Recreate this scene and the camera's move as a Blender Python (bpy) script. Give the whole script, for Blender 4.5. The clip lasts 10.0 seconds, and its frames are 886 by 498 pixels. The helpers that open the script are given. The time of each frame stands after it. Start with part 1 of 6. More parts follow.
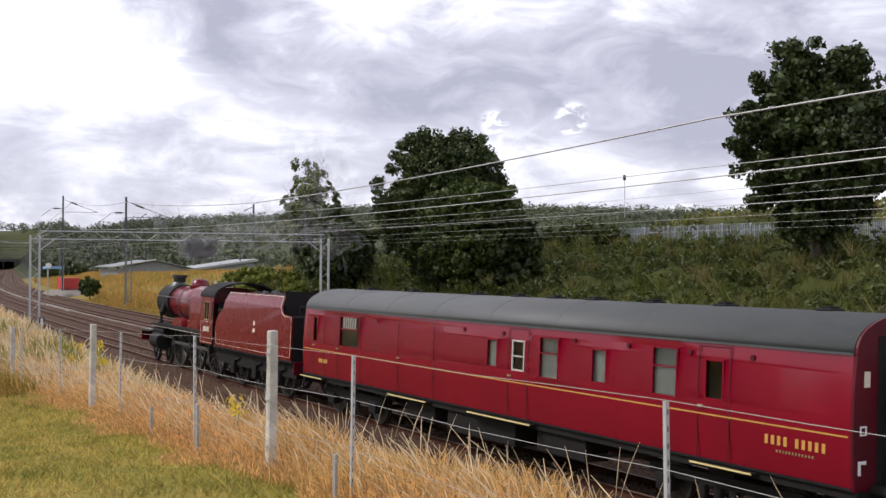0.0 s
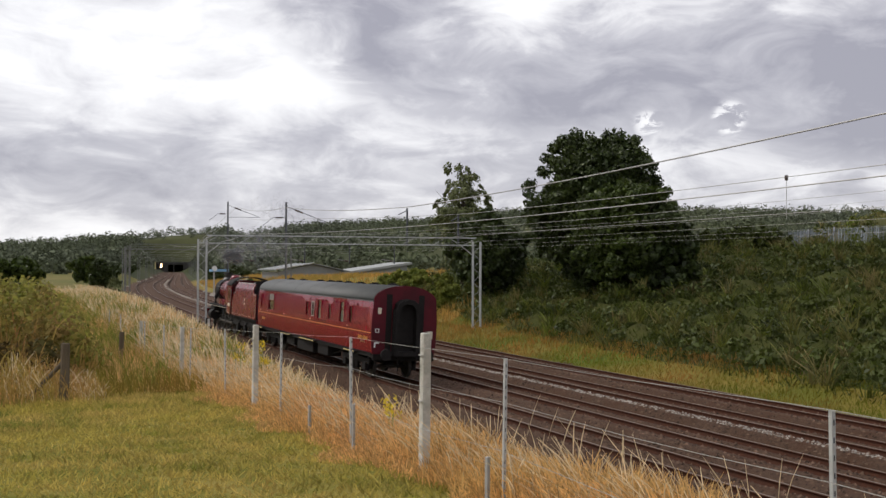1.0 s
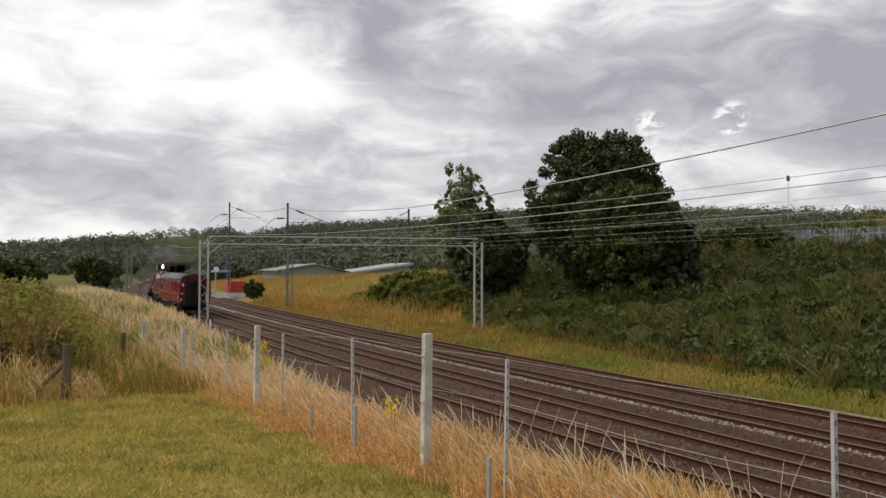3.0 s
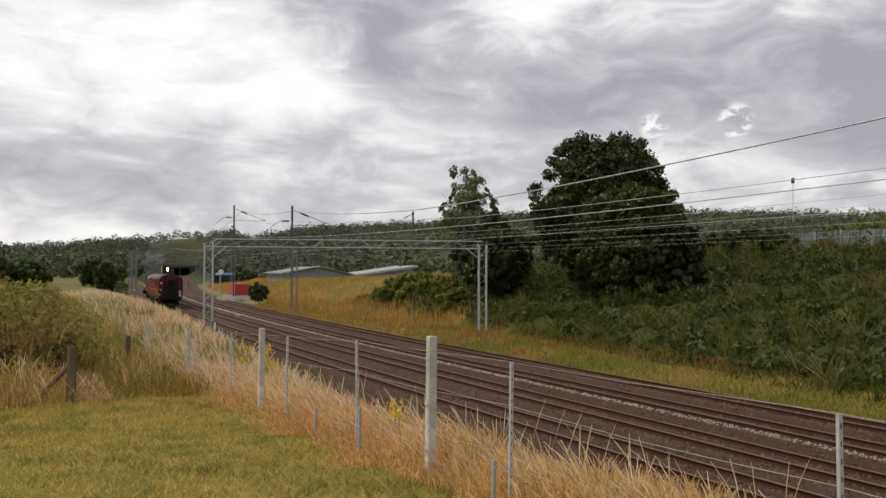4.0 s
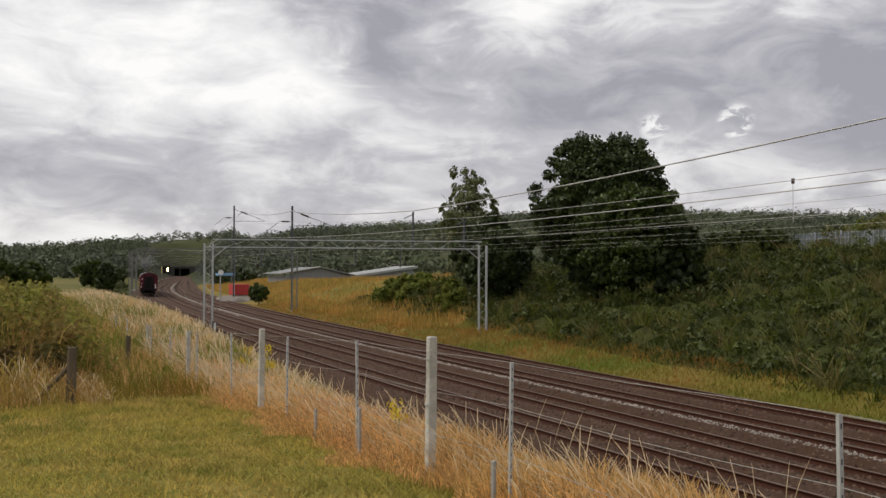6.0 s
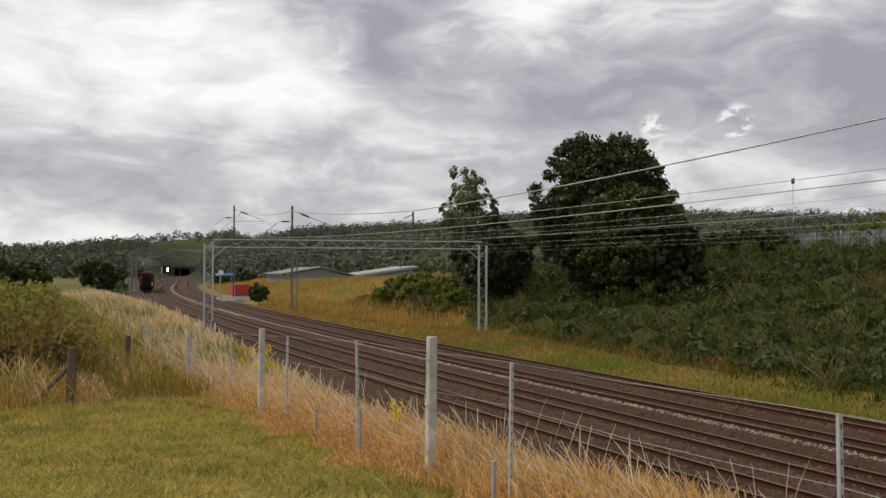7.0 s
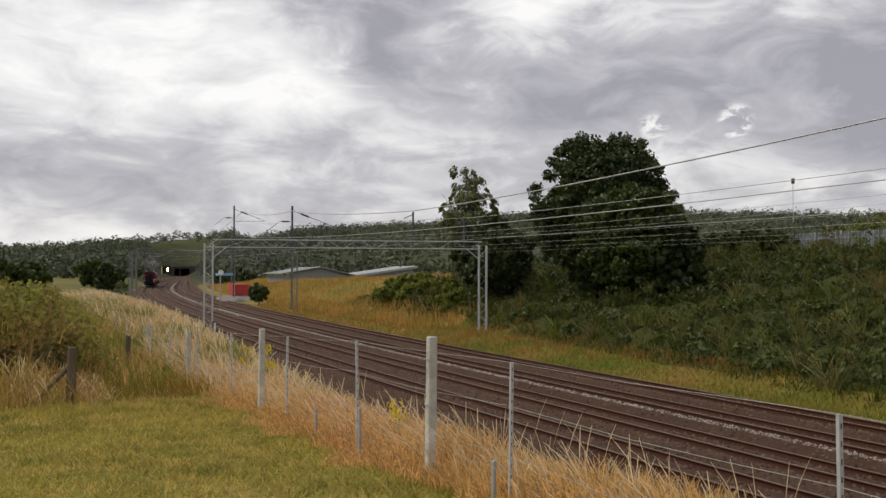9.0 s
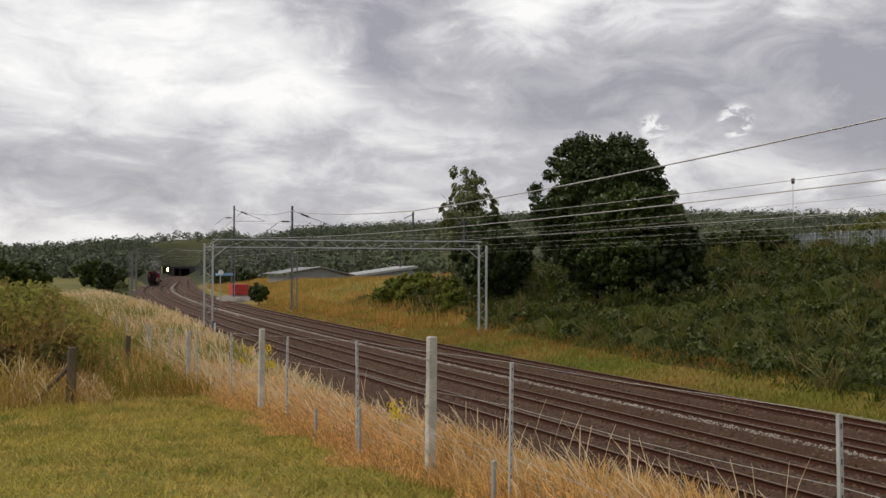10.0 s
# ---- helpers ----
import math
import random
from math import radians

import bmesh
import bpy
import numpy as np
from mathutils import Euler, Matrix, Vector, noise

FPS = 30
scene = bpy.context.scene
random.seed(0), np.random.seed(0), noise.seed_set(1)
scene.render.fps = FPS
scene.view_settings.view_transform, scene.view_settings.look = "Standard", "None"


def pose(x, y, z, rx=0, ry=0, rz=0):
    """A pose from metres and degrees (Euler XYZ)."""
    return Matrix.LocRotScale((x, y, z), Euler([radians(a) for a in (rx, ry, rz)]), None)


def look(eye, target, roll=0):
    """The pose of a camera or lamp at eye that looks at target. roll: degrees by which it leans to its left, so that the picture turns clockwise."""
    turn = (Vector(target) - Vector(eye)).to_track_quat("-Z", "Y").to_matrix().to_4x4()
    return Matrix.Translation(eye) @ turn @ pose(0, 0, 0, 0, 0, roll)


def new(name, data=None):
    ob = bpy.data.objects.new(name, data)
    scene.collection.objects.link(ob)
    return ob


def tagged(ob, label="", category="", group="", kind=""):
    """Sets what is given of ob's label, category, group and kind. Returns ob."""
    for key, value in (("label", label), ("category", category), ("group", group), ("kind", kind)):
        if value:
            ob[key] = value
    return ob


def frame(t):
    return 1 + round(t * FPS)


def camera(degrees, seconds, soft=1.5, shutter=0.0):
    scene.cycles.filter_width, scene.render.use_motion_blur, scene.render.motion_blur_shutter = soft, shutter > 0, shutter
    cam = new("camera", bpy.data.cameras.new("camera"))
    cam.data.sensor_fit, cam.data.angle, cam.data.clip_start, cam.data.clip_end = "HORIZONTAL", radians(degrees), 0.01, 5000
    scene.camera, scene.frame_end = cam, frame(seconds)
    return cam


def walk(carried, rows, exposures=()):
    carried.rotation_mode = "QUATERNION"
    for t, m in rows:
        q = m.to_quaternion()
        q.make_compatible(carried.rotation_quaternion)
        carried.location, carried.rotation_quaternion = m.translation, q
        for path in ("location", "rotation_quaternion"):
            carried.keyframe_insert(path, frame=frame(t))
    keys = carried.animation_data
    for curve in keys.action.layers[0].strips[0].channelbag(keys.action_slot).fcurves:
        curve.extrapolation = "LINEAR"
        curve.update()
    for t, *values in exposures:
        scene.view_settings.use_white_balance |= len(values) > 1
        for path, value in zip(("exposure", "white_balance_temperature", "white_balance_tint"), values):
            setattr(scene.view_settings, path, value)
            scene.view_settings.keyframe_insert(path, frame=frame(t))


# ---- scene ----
# The rails of the four lines lie at z = 0 beside the camera; y runs along the line, x across it.
EYE = (0.0, 0.0, 4.43)
cam = camera(47.4, 10.0, soft=1.5)


def aim(t, yaw, pitch, roll):
    return t, pose(*EYE, 90 + pitch, -roll, yaw)


walk(cam, [aim(0.0, -32.33, 1.02, 0.12), aim(0.1, -31.22, 1.04, 0.13), aim(0.2, -30.08, 1.06, 0.14), aim(0.3, -28.95, 1.08, 0.16),
           aim(0.4, -27.80, 1.10, 0.18), aim(0.5, -26.65, 1.12, 0.20), aim(0.6, -25.85, 1.13, 0.20), aim(0.7, -25.20, 1.15, 0.20),
           aim(0.8, -24.62, 1.16, 0.20), aim(0.9, -24.10, 1.17, 0.20), aim(1.0, -23.73, 1.18, 0.20), aim(1.2, -23.70, 1.18, 0.20),
           aim(2.0, -23.71, 1.18, 0.20), aim(2.7, -23.70, 1.19, 0.19), aim(3.8, -23.40, 1.34, 0.16), aim(4.5, -23.39, 1.39, 0.15),
           aim(7.0, -23.39, 1.39, 0.15), aim(10.0, -23.39, 1.39, 0.15)],
     exposures=[(0.0, 0.70, 6150, 15), (0.5, 0.60, 6250, 13), (1.0, 0.36, 6450, 11), (1.6, 0.35, 6600, 10), (2.7, 0.34, 6650, 10), (4.0, 0.31, 6650, 10), (4.8, 0.20, 6650, 10), (10.0, 0.19, 6650, 10)])

# ---- light ----
SUN_ELEV, SUN_AZ = radians(46), radians(-55)          # azimuth clockwise from +y


def make_world():
    w = bpy.data.worlds.new("sky")
    scene.world = w
    w.use_nodes = True
    nt = w.node_tree
    nt.nodes.clear()
    N, L = nt.nodes.new, nt.links.new

    def m(op, a, b=None, c=None, clamp=False):
        n = N("ShaderNodeMath")
        n.operation, n.use_clamp = op, clamp
        for i, v in enumerate((a, b, c)):
            if v is None:
                continue
            if isinstance(v, (int, float)):
                n.inputs[i].default_value = v
            else:
                L(v, n.inputs[i])
        return n.outputs[0]

    sky = N("ShaderNodeTexSky")
    sky.sky_type, sky.sun_disc = "NISHITA", False
    sky.sun_elevation, sky.sun_rotation = SUN_ELEV, SUN_AZ
    sky_s = N("ShaderNodeBackground")
    sky_s.inputs["Strength"].default_value = 0.10
    L(sky.outputs[0], sky_s.inputs["Color"])
    co = N("ShaderNodeTexCoord")
    sep = N("ShaderNodeSeparateXYZ")
    L(co.outputs["Generated"], sep.inputs[0])
    X, Y, Z = sep.outputs
    # clouds in flat layers: noise over the direction, squeezed in height
    comb = N("ShaderNodeCombineXYZ")
    L(X, comb.inputs[0])
    L(Y, comb.inputs[1])
    L(m("MULTIPLY", Z, 2.4), comb.inputs[2])

    def fbm(scale, detail, rough, off, distort=0.0):
        mp = N("ShaderNodeMapping")
        mp.inputs["Location"].default_value = off
        L(comb.outputs[0], mp.inputs[0])
        n = N("ShaderNodeTexNoise")
        n.inputs["Scale"].default_value, n.inputs["Detail"].default_value = scale, detail
        n.inputs["Roughness"].default_value, n.inputs["Distortion"].default_value = rough, distort
        L(mp.outputs[0], n.inputs["Vector"])
        return n.outputs[0]

    def lobe(az, el, sharp):
        a, e = radians(az), radians(el)
        d = (math.sin(a) * math.cos(e), math.cos(a) * math.cos(e), math.sin(e))
        dot = m("ADD", m("ADD", m("MULTIPLY", X, d[0]), m("MULTIPLY", Y, d[1])), m("MULTIPLY", Z, d[2]))
        return m("POWER", m("MAXIMUM", dot, 0.0), sharp)

    def smooth(v, lo, hi):
        n = N("ShaderNodeMapRange")
        n.interpolation_type = "SMOOTHSTEP"
        n.inputs[1].default_value, n.inputs[2].default_value = lo, hi
        L(v, n.inputs[0])
        return n.outputs[0]

    big = fbm(3.2, 5, 0.5, (1.3, 4.2, 0.4), 0.3)
    fine = fbm(11.0, 9, 0.58, (7.1, 2.2, 0.9), 0.5)
    base = m("ADD", m("ADD", m("MULTIPLY", big, 0.42), m("MULTIPLY", fine, 0.50)), 0.052)
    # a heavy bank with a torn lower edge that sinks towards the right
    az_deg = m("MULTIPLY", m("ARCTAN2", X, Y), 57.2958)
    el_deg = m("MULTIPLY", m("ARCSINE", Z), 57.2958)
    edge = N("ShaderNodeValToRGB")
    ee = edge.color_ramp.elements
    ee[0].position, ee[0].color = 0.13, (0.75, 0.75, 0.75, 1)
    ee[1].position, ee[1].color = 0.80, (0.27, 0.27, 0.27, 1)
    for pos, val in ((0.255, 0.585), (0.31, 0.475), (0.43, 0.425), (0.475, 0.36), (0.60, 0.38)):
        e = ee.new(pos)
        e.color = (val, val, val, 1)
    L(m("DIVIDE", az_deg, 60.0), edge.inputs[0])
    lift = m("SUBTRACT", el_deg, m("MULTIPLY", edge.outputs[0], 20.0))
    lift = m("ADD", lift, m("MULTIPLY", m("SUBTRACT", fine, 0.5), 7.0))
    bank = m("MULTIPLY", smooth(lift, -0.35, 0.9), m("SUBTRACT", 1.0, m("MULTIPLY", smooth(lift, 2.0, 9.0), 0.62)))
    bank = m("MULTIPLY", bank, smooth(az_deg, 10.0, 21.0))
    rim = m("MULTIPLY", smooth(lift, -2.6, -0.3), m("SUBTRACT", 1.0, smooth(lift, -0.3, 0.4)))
    v = m("ADD", base, m("MULTIPLY", lobe(13.5, 10.0, 420), 0.065))        # thin cloud before the sun
    v = m("ADD", v, m("MULTIPLY", lobe(1.0, 14.5, 700), 0.05))
    v = m("ADD", v, m("MULTIPLY", lobe(29.0, 15.5, 700), 0.10))
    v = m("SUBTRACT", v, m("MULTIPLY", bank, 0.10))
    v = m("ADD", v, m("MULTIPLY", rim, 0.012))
    v = m("SUBTRACT", v, m("MULTIPLY", lobe(46.0, 7.0, 240), 0.085))
    torn = fbm(34.0, 6, 0.6, (3.3, 8.2, 0.1), 0.6)
    gaps = m("ADD", lobe(39.6, 8.35, 5500), m("MULTIPLY", lobe(35.2, 8.2, 5000), 0.7))
    v = m("ADD", v, m("MULTIPLY", m("MULTIPLY", smooth(torn, 0.45, 0.56), smooth(gaps, 0.3, 0.75)), 0.22))
    ramp = N("ShaderNodeValToRGB")
    el = ramp.color_ramp.elements
    el[0].position, el[0].color = 0.33, (0.36, 0.355, 0.405, 1)
    el[1].position, el[1].color = 0.655, (1.0, 1.0, 1.0, 1)
    e = el.new(0.46)
    e.color = (0.54, 0.535, 0.575, 1)
    e = el.new(0.54)
    e.color = (0.77, 0.765, 0.785, 1)
    L(v, ramp.inputs[0])
    cloud = N("ShaderNodeBackground")
    cloud.inputs["Strength"].default_value = 0.88
    L(ramp.outputs[0], cloud.inputs["Color"])
    mix = N("ShaderNodeMixShader")
    L(m("MULTIPLY", m("GREATER_THAN", Z, -0.5), 0.94), mix.inputs[0])
    L(sky_s.outputs[0], mix.inputs[1])
    L(cloud.outputs[0], mix.inputs[2])
    out = N("ShaderNodeOutputWorld")
    L(mix.outputs[0], out.inputs[0])


make_world()
sun = new("sun", bpy.data.lights.new("sun", "SUN"))
sun.data.energy, sun.data.angle, sun.data.color = 1.5, radians(14), (1.0, 0.95, 0.87)
sun.matrix_world = look((0, 0, 60), (-60 * math.sin(SUN_AZ) * math.cos(SUN_ELEV), -60 * math.cos(SUN_AZ) * math.cos(SUN_ELEV), 60 - 60 * math.sin(SUN_ELEV)))


# ---- materials ----
def mat(name, c1, c2, scale=4.0, rough=0.8, bump=0.15, metal=0.0, c3=None, scale3=0.5, island=0.0, each=0.0, clear=0.0, glow=0.0,
        through_leaf=0.0, stretch=(1, 1, 1), rough_var=0.12, spec=0.5):
    """Two-scale noise colour with bump; c3 is a large-scale stain; island/each vary the value by piece."""
    mt = bpy.data.materials.new(name)
    mt.use_nodes = True
    nt = mt.node_tree
    N, L = nt.nodes.new, nt.links.new
    b = nt.nodes["Principled BSDF"]
    co = N("ShaderNodeTexCoord")
    mp = N("ShaderNodeMapping")
    mp.inputs["Scale"].default_value = stretch
    L(co.outputs["Object"], mp.inputs[0])

    def tex(s, detail=7):
        n = N("ShaderNodeTexNoise")
        n.inputs["Scale"].default_value, n.inputs["Detail"].default_value = s, detail
        n.inputs["Roughness"].default_value = 0.62
        L(mp.outputs[0], n.inputs["Vector"])
        return n.outputs[0]

    def mixc(f, a, bb):
        n = N("ShaderNodeMix")
        n.data_type = "RGBA"
        L(f, n.inputs[0])
        for i, v in ((6, a), (7, bb)):
            if isinstance(v, tuple):
                n.inputs[i].default_value = (*v, 1)
            else:
                L(v, n.inputs[i])
        return n.outputs[2]

    def sharpen(f, lo, hi):
        n = N("ShaderNodeMapRange")
        n.inputs[1].default_value, n.inputs[2].default_value = lo, hi
        L(f, n.inputs[0])
        return n.outputs[0]

    fine = tex(scale)
    col = mixc(sharpen(fine, 0.3, 0.7), c1, c2)
    if c3:
        col = mixc(sharpen(tex(scale3, 5), 0.42, 0.66), col, c3)
    vary = None
    if island:
        g = N("ShaderNodeNewGeometry")
        vary, amount = g.outputs["Random Per Island"], island
    elif each:
        g = N("ShaderNodeObjectInfo")
        vary, amount = g.outputs["Random"], each
    if vary:
        hsv = N("ShaderNodeHueSaturation")
        r = N("ShaderNodeMapRange")
        r.inputs[3].default_value, r.inputs[4].default_value = 1 - amount, 1 + amount
        L(vary, r.inputs[0])
        L(r.outputs[0], hsv.inputs["Value"])
        L(col, hsv.inputs["Color"])
        col = hsv.outputs[0]
    L(col, b.inputs["Base Color"])
    rr = N("ShaderNodeMapRange")
    rr.inputs[3].default_value, rr.inputs[4].default_value = max(0.02, rough - rough_var), min(1, rough + rough_var)
    L(fine, rr.inputs[0])
    L(rr.outputs[0], b.inputs["Roughness"])
    b.inputs["Metallic"].default_value = metal
    b.inputs["Specular IOR Level"].default_value = spec
    b.inputs["Coat Weight"].default_value = clear
    b.inputs["Coat Roughness"].default_value = 0.12
    if glow:
        L(col, b.inputs["Emission Color"])
        b.inputs["Emission Strength"].default_value = glow
    if bump:
        bp = N("ShaderNodeBump")
        bp.inputs["Strength"].default_value = bump
        bp.inputs["Distance"].default_value = 0.05
        L(tex(scale * 3), bp.inputs["Height"])
        L(bp.outputs[0], b.inputs["Normal"])
    if through_leaf:
        t = N("ShaderNodeBsdfTranslucent")
        L(col, t.inputs["Color"])
        mx = N("ShaderNodeMixShader")
        mx.inputs[0].default_value = through_leaf
        L(b.outputs[0], mx.inputs[1])
        L(t.outputs[0], mx.inputs[2])
        L(mx.outputs[0], nt.nodes["Material Output"].inputs[0])
    return mt


def glass(name, tint=(0.75, 0.8, 0.8), alpha=0.25):
    mt = bpy.data.materials.new(name)
    mt.use_nodes = True
    nt = mt.node_tree
    b = nt.nodes["Principled BSDF"]
    b.inputs["Base Color"].default_value = (*tint, 1)
    b.inputs["Roughness"].default_value = 0.05
    b.inputs["Transmission Weight"].default_value = 1.0
    b.inputs["IOR"].default_value = 1.45
    return mt


M = {
    "lawn": mat("mown_grass", (0.09, 0.115, 0.014), (0.27, 0.215, 0.042), 4.0, 0.95, 1.0, c3=(0.30, 0.235, 0.06), scale3=1.3, spec=0.1),
    "lawn_blade": mat("lawn_blades", (0.15, 0.185, 0.024), (0.66, 0.45, 0.15), 1.6, 0.8, 0.0, c3=(0.42, 0.345, 0.075), scale3=0.4, island=0.4, through_leaf=0.45, spec=0.2),
    "straw": mat("dry_grass", (0.58, 0.36, 0.125), (0.74, 0.50, 0.21), 0.6, 0.75, 0.0, c3=(0.64, 0.36, 0.15), scale3=0.35, island=0.5, through_leaf=0.5, spec=0.25),
    "straw_pale": mat("pale_grass_heads", (0.68, 0.54, 0.33), (0.80, 0.66, 0.43), 0.8, 0.75, 0.0, island=0.3, through_leaf=0.5, spec=0.25),
    "green_grass": mat("rank_green_grass", (0.12, 0.165, 0.025), (0.29, 0.28, 0.055), 0.5, 0.7, 0.0, island=0.4, through_leaf=0.3, spec=0.3),
    "dock": mat("rusty_dock", (0.13, 0.055, 0.025), (0.20, 0.10, 0.04), 0.3, 0.85, 0.0, c3=(0.10, 0.09, 0.03), scale3=0.5, island=0.4, through_leaf=0.25, spec=0.2),
    "gold_grass": mat("golden_bank_grass", (0.56, 0.29, 0.075), (0.50, 0.33, 0.10), 0.25, 0.85, 0.0, c3=(0.30, 0.25, 0.06), scale3=0.2, island=0.35, through_leaf=0.3, spec=0.2),
    "verge": mat("lineside_verge_grass", (0.10, 0.15, 0.012), (0.18, 0.20, 0.020), 0.4, 0.85, 0.0, c3=(0.38, 0.19, 0.06), scale3=0.15, island=0.35, through_leaf=0.3, spec=0.2),
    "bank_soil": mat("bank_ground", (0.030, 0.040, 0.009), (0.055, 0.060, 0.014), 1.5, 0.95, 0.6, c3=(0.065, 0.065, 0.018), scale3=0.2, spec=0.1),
    "earth": mat("ground_grassland", (0.075, 0.090, 0.024), (0.13, 0.13, 0.035), 0.6, 0.95, 0.5, c3=(0.19, 0.145, 0.05), scale3=0.06, spec=0.1),
    "bramble": mat("bank_shrub_leaves", (0.020, 0.031, 0.005), (0.085, 0.104, 0.014), 0.35, 0.6, 0.0, c3=(0.07, 0.09, 0.016), scale3=0.18, island=0.4, through_leaf=0.2, spec=0.35),
    "leaf_dark": mat("broad_tree_leaves", (0.026, 0.042, 0.010), (0.058, 0.078, 0.018), 0.4, 0.5, 0.0, island=0.5, through_leaf=0.2, spec=0.35),
    "leaf_birch": mat("birch_leaves", (0.11, 0.13, 0.05), (0.20, 0.215, 0.09), 0.6, 0.55, 0.0, island=0.4, through_leaf=0.25, spec=0.3),
    "leaf_mid": mat("mid_green_leaves", (0.033, 0.054, 0.009), (0.080, 0.108, 0.018), 0.4, 0.5, 0.0, island=0.5, through_leaf=0.2, spec=0.35),
    # distance haze is put into this leaf colour: paler and greyer than near trees
    "leaf_far": mat("hazed_wood_leaves", (0.085, 0.100, 0.070), (0.155, 0.170, 0.118), 0.12, 0.9, 1.0, c3=(0.12, 0.14, 0.075), scale3=0.01, island=0.3, spec=0.1),
    "bark": mat("bark", (0.07, 0.055, 0.04), (0.14, 0.12, 0.09), 6.0, 0.95, 0.6, stretch=(1, 1, 0.2)),
    "ballast": mat("ballast", (0.050, 0.029, 0.019), (0.118, 0.072, 0.048), 11.0, 0.95, 1.0, c3=(0.080, 0.042, 0.025), scale3=0.8, spec=0.15),
    "stone": mat("ballast_stone", (0.050, 0.030, 0.020), (0.135, 0.086, 0.060), 6.0, 0.95, 0.2, island=0.7, spec=0.15),
    "stone_pale": mat("pale_ballast_stone", (0.21, 0.185, 0.16), (0.36, 0.325, 0.285), 6.0, 0.95, 0.2, island=0.4, spec=0.15),
    "rail_side": mat("rusty_rail", (0.042, 0.015, 0.008), (0.074, 0.027, 0.014), 8.0, 0.85, 0.2, spec=0.2),
    "rail_head": mat("worn_rail_head", (0.14, 0.10, 0.075), (0.20, 0.15, 0.115), 20.0, 0.5, 0.0, metal=0.3),
    "sleeper": mat("concrete_sleeper", (0.062, 0.037, 0.024), (0.105, 0.066, 0.044), 10.0, 0.95, 0.3, c3=(0.065, 0.046, 0.036), scale3=3.0, each=0.25),
    "sleeper_pale": mat("new_concrete_sleeper", (0.44, 0.38, 0.31), (0.56, 0.49, 0.41), 10.0, 0.9, 0.2, each=0.2),
    "concrete": mat("weathered_concrete", (0.54, 0.52, 0.47), (0.70, 0.67, 0.61), 18.0, 0.92, 0.5, c3=(0.34, 0.33, 0.28), scale3=4.0),
    "galv": mat("galvanised_steel", (0.40, 0.41, 0.41), (0.54, 0.55, 0.55), 14.0, 0.55, 0.1, metal=0.25),
    "galv_dull": mat("dull_galvanised_steel", (0.30, 0.295, 0.28), (0.42, 0.41, 0.385), 8.0, 0.7, 0.1, metal=0.15),
    "steel_far": mat("weathered_gantry_steel", (0.13, 0.13, 0.125), (0.20, 0.20, 0.19), 3.0, 0.8, 0.1),
    "steel_dark": mat("dark_weathered_steel", (0.055, 0.06, 0.07), (0.10, 0.105, 0.115), 6.0, 0.7, 0.1, metal=0.2),
    "wire": mat("conductor_wire", (0.34, 0.33, 0.31), (0.46, 0.45, 0.43), 2.0, 0.5, 0.0, metal=0.4),
    "insul": mat("brown_insulator", (0.05, 0.03, 0.02), (0.08, 0.05, 0.035), 20.0, 0.3, 0.0),
    "wood": mat("grey_fence_timber", (0.075, 0.055, 0.035), (0.15, 0.115, 0.072), 5.0, 0.95, 0.4, stretch=(4, 4, 0.6)),
    "maroon": mat("maroon_coach_paint", (0.20, 0.0011, 0.0135), (0.225, 0.0016, 0.017), 2.5, 0.24, 0.015, c3=(0.185, 0.0015, 0.014), scale3=0.7, clear=0.15, rough_var=0.05, spec=0.42),
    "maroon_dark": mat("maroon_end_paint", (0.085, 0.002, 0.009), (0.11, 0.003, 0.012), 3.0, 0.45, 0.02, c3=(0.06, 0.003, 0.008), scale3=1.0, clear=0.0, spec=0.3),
    "crimson": mat("crimson_engine_paint", (0.13, 0.0018, 0.006), (0.15, 0.0025, 0.008), 2.0, 0.27, 0.02, clear=0.1, rough_var=0.06, spec=0.4),
    "roof_grey": mat("coach_roof_paint", (0.050, 0.053, 0.051), (0.082, 0.086, 0.082), 3.0, 0.6, 0.05, c3=(0.078, 0.08, 0.077), scale3=0.6, stretch=(1, 0.3, 1)),
    "black": mat("black_underframe", (0.009, 0.008, 0.008), (0.020, 0.017, 0.016), 5.0, 0.7, 0.1, spec=0.2),
    "black_gloss": mat("black_engine_paint", (0.012, 0.012, 0.013), (0.028, 0.027, 0.028), 4.0, 0.35, 0.05, clear=0.3),
    "coal": mat("coal", (0.008, 0.008, 0.009), (0.022, 0.022, 0.024), 9.0, 0.6, 1.0),
    "gold": mat("gold_lining", (0.52, 0.26, 0.045), (0.62, 0.33, 0.07), 20.0, 0.5, 0.0),
    "step_yellow": mat("yellow_step_edge", (0.66, 0.52, 0.20), (0.74, 0.60, 0.28), 12.0, 0.6, 0.0),
    "cream": mat("cream_paint", (0.62, 0.55, 0.42), (0.70, 0.64, 0.52), 12.0, 0.6, 0.0),
    "white": mat("white_paint", (0.72, 0.72, 0.70), (0.80, 0.80, 0.78), 12.0, 0.55, 0.0),
    "brass": mat("pale_brass", (0.50, 0.40, 0.22), (0.60, 0.50, 0.30), 10.0, 0.3, 0.0, metal=0.8),
    "inside": mat("coach_lining", (0.20, 0.17, 0.13), (0.28, 0.24, 0.19), 4.0, 0.8, 0.0),
    "blind": mat("pale_window_blind", (0.42, 0.40, 0.35), (0.56, 0.53, 0.47), 6.0, 0.8, 0.1),
    "frosted": mat("grey_frosted_pane", (0.20, 0.21, 0.19), (0.28, 0.29, 0.27), 5.0, 0.4, 0.0),
    "glass": glass("coach_glass"),
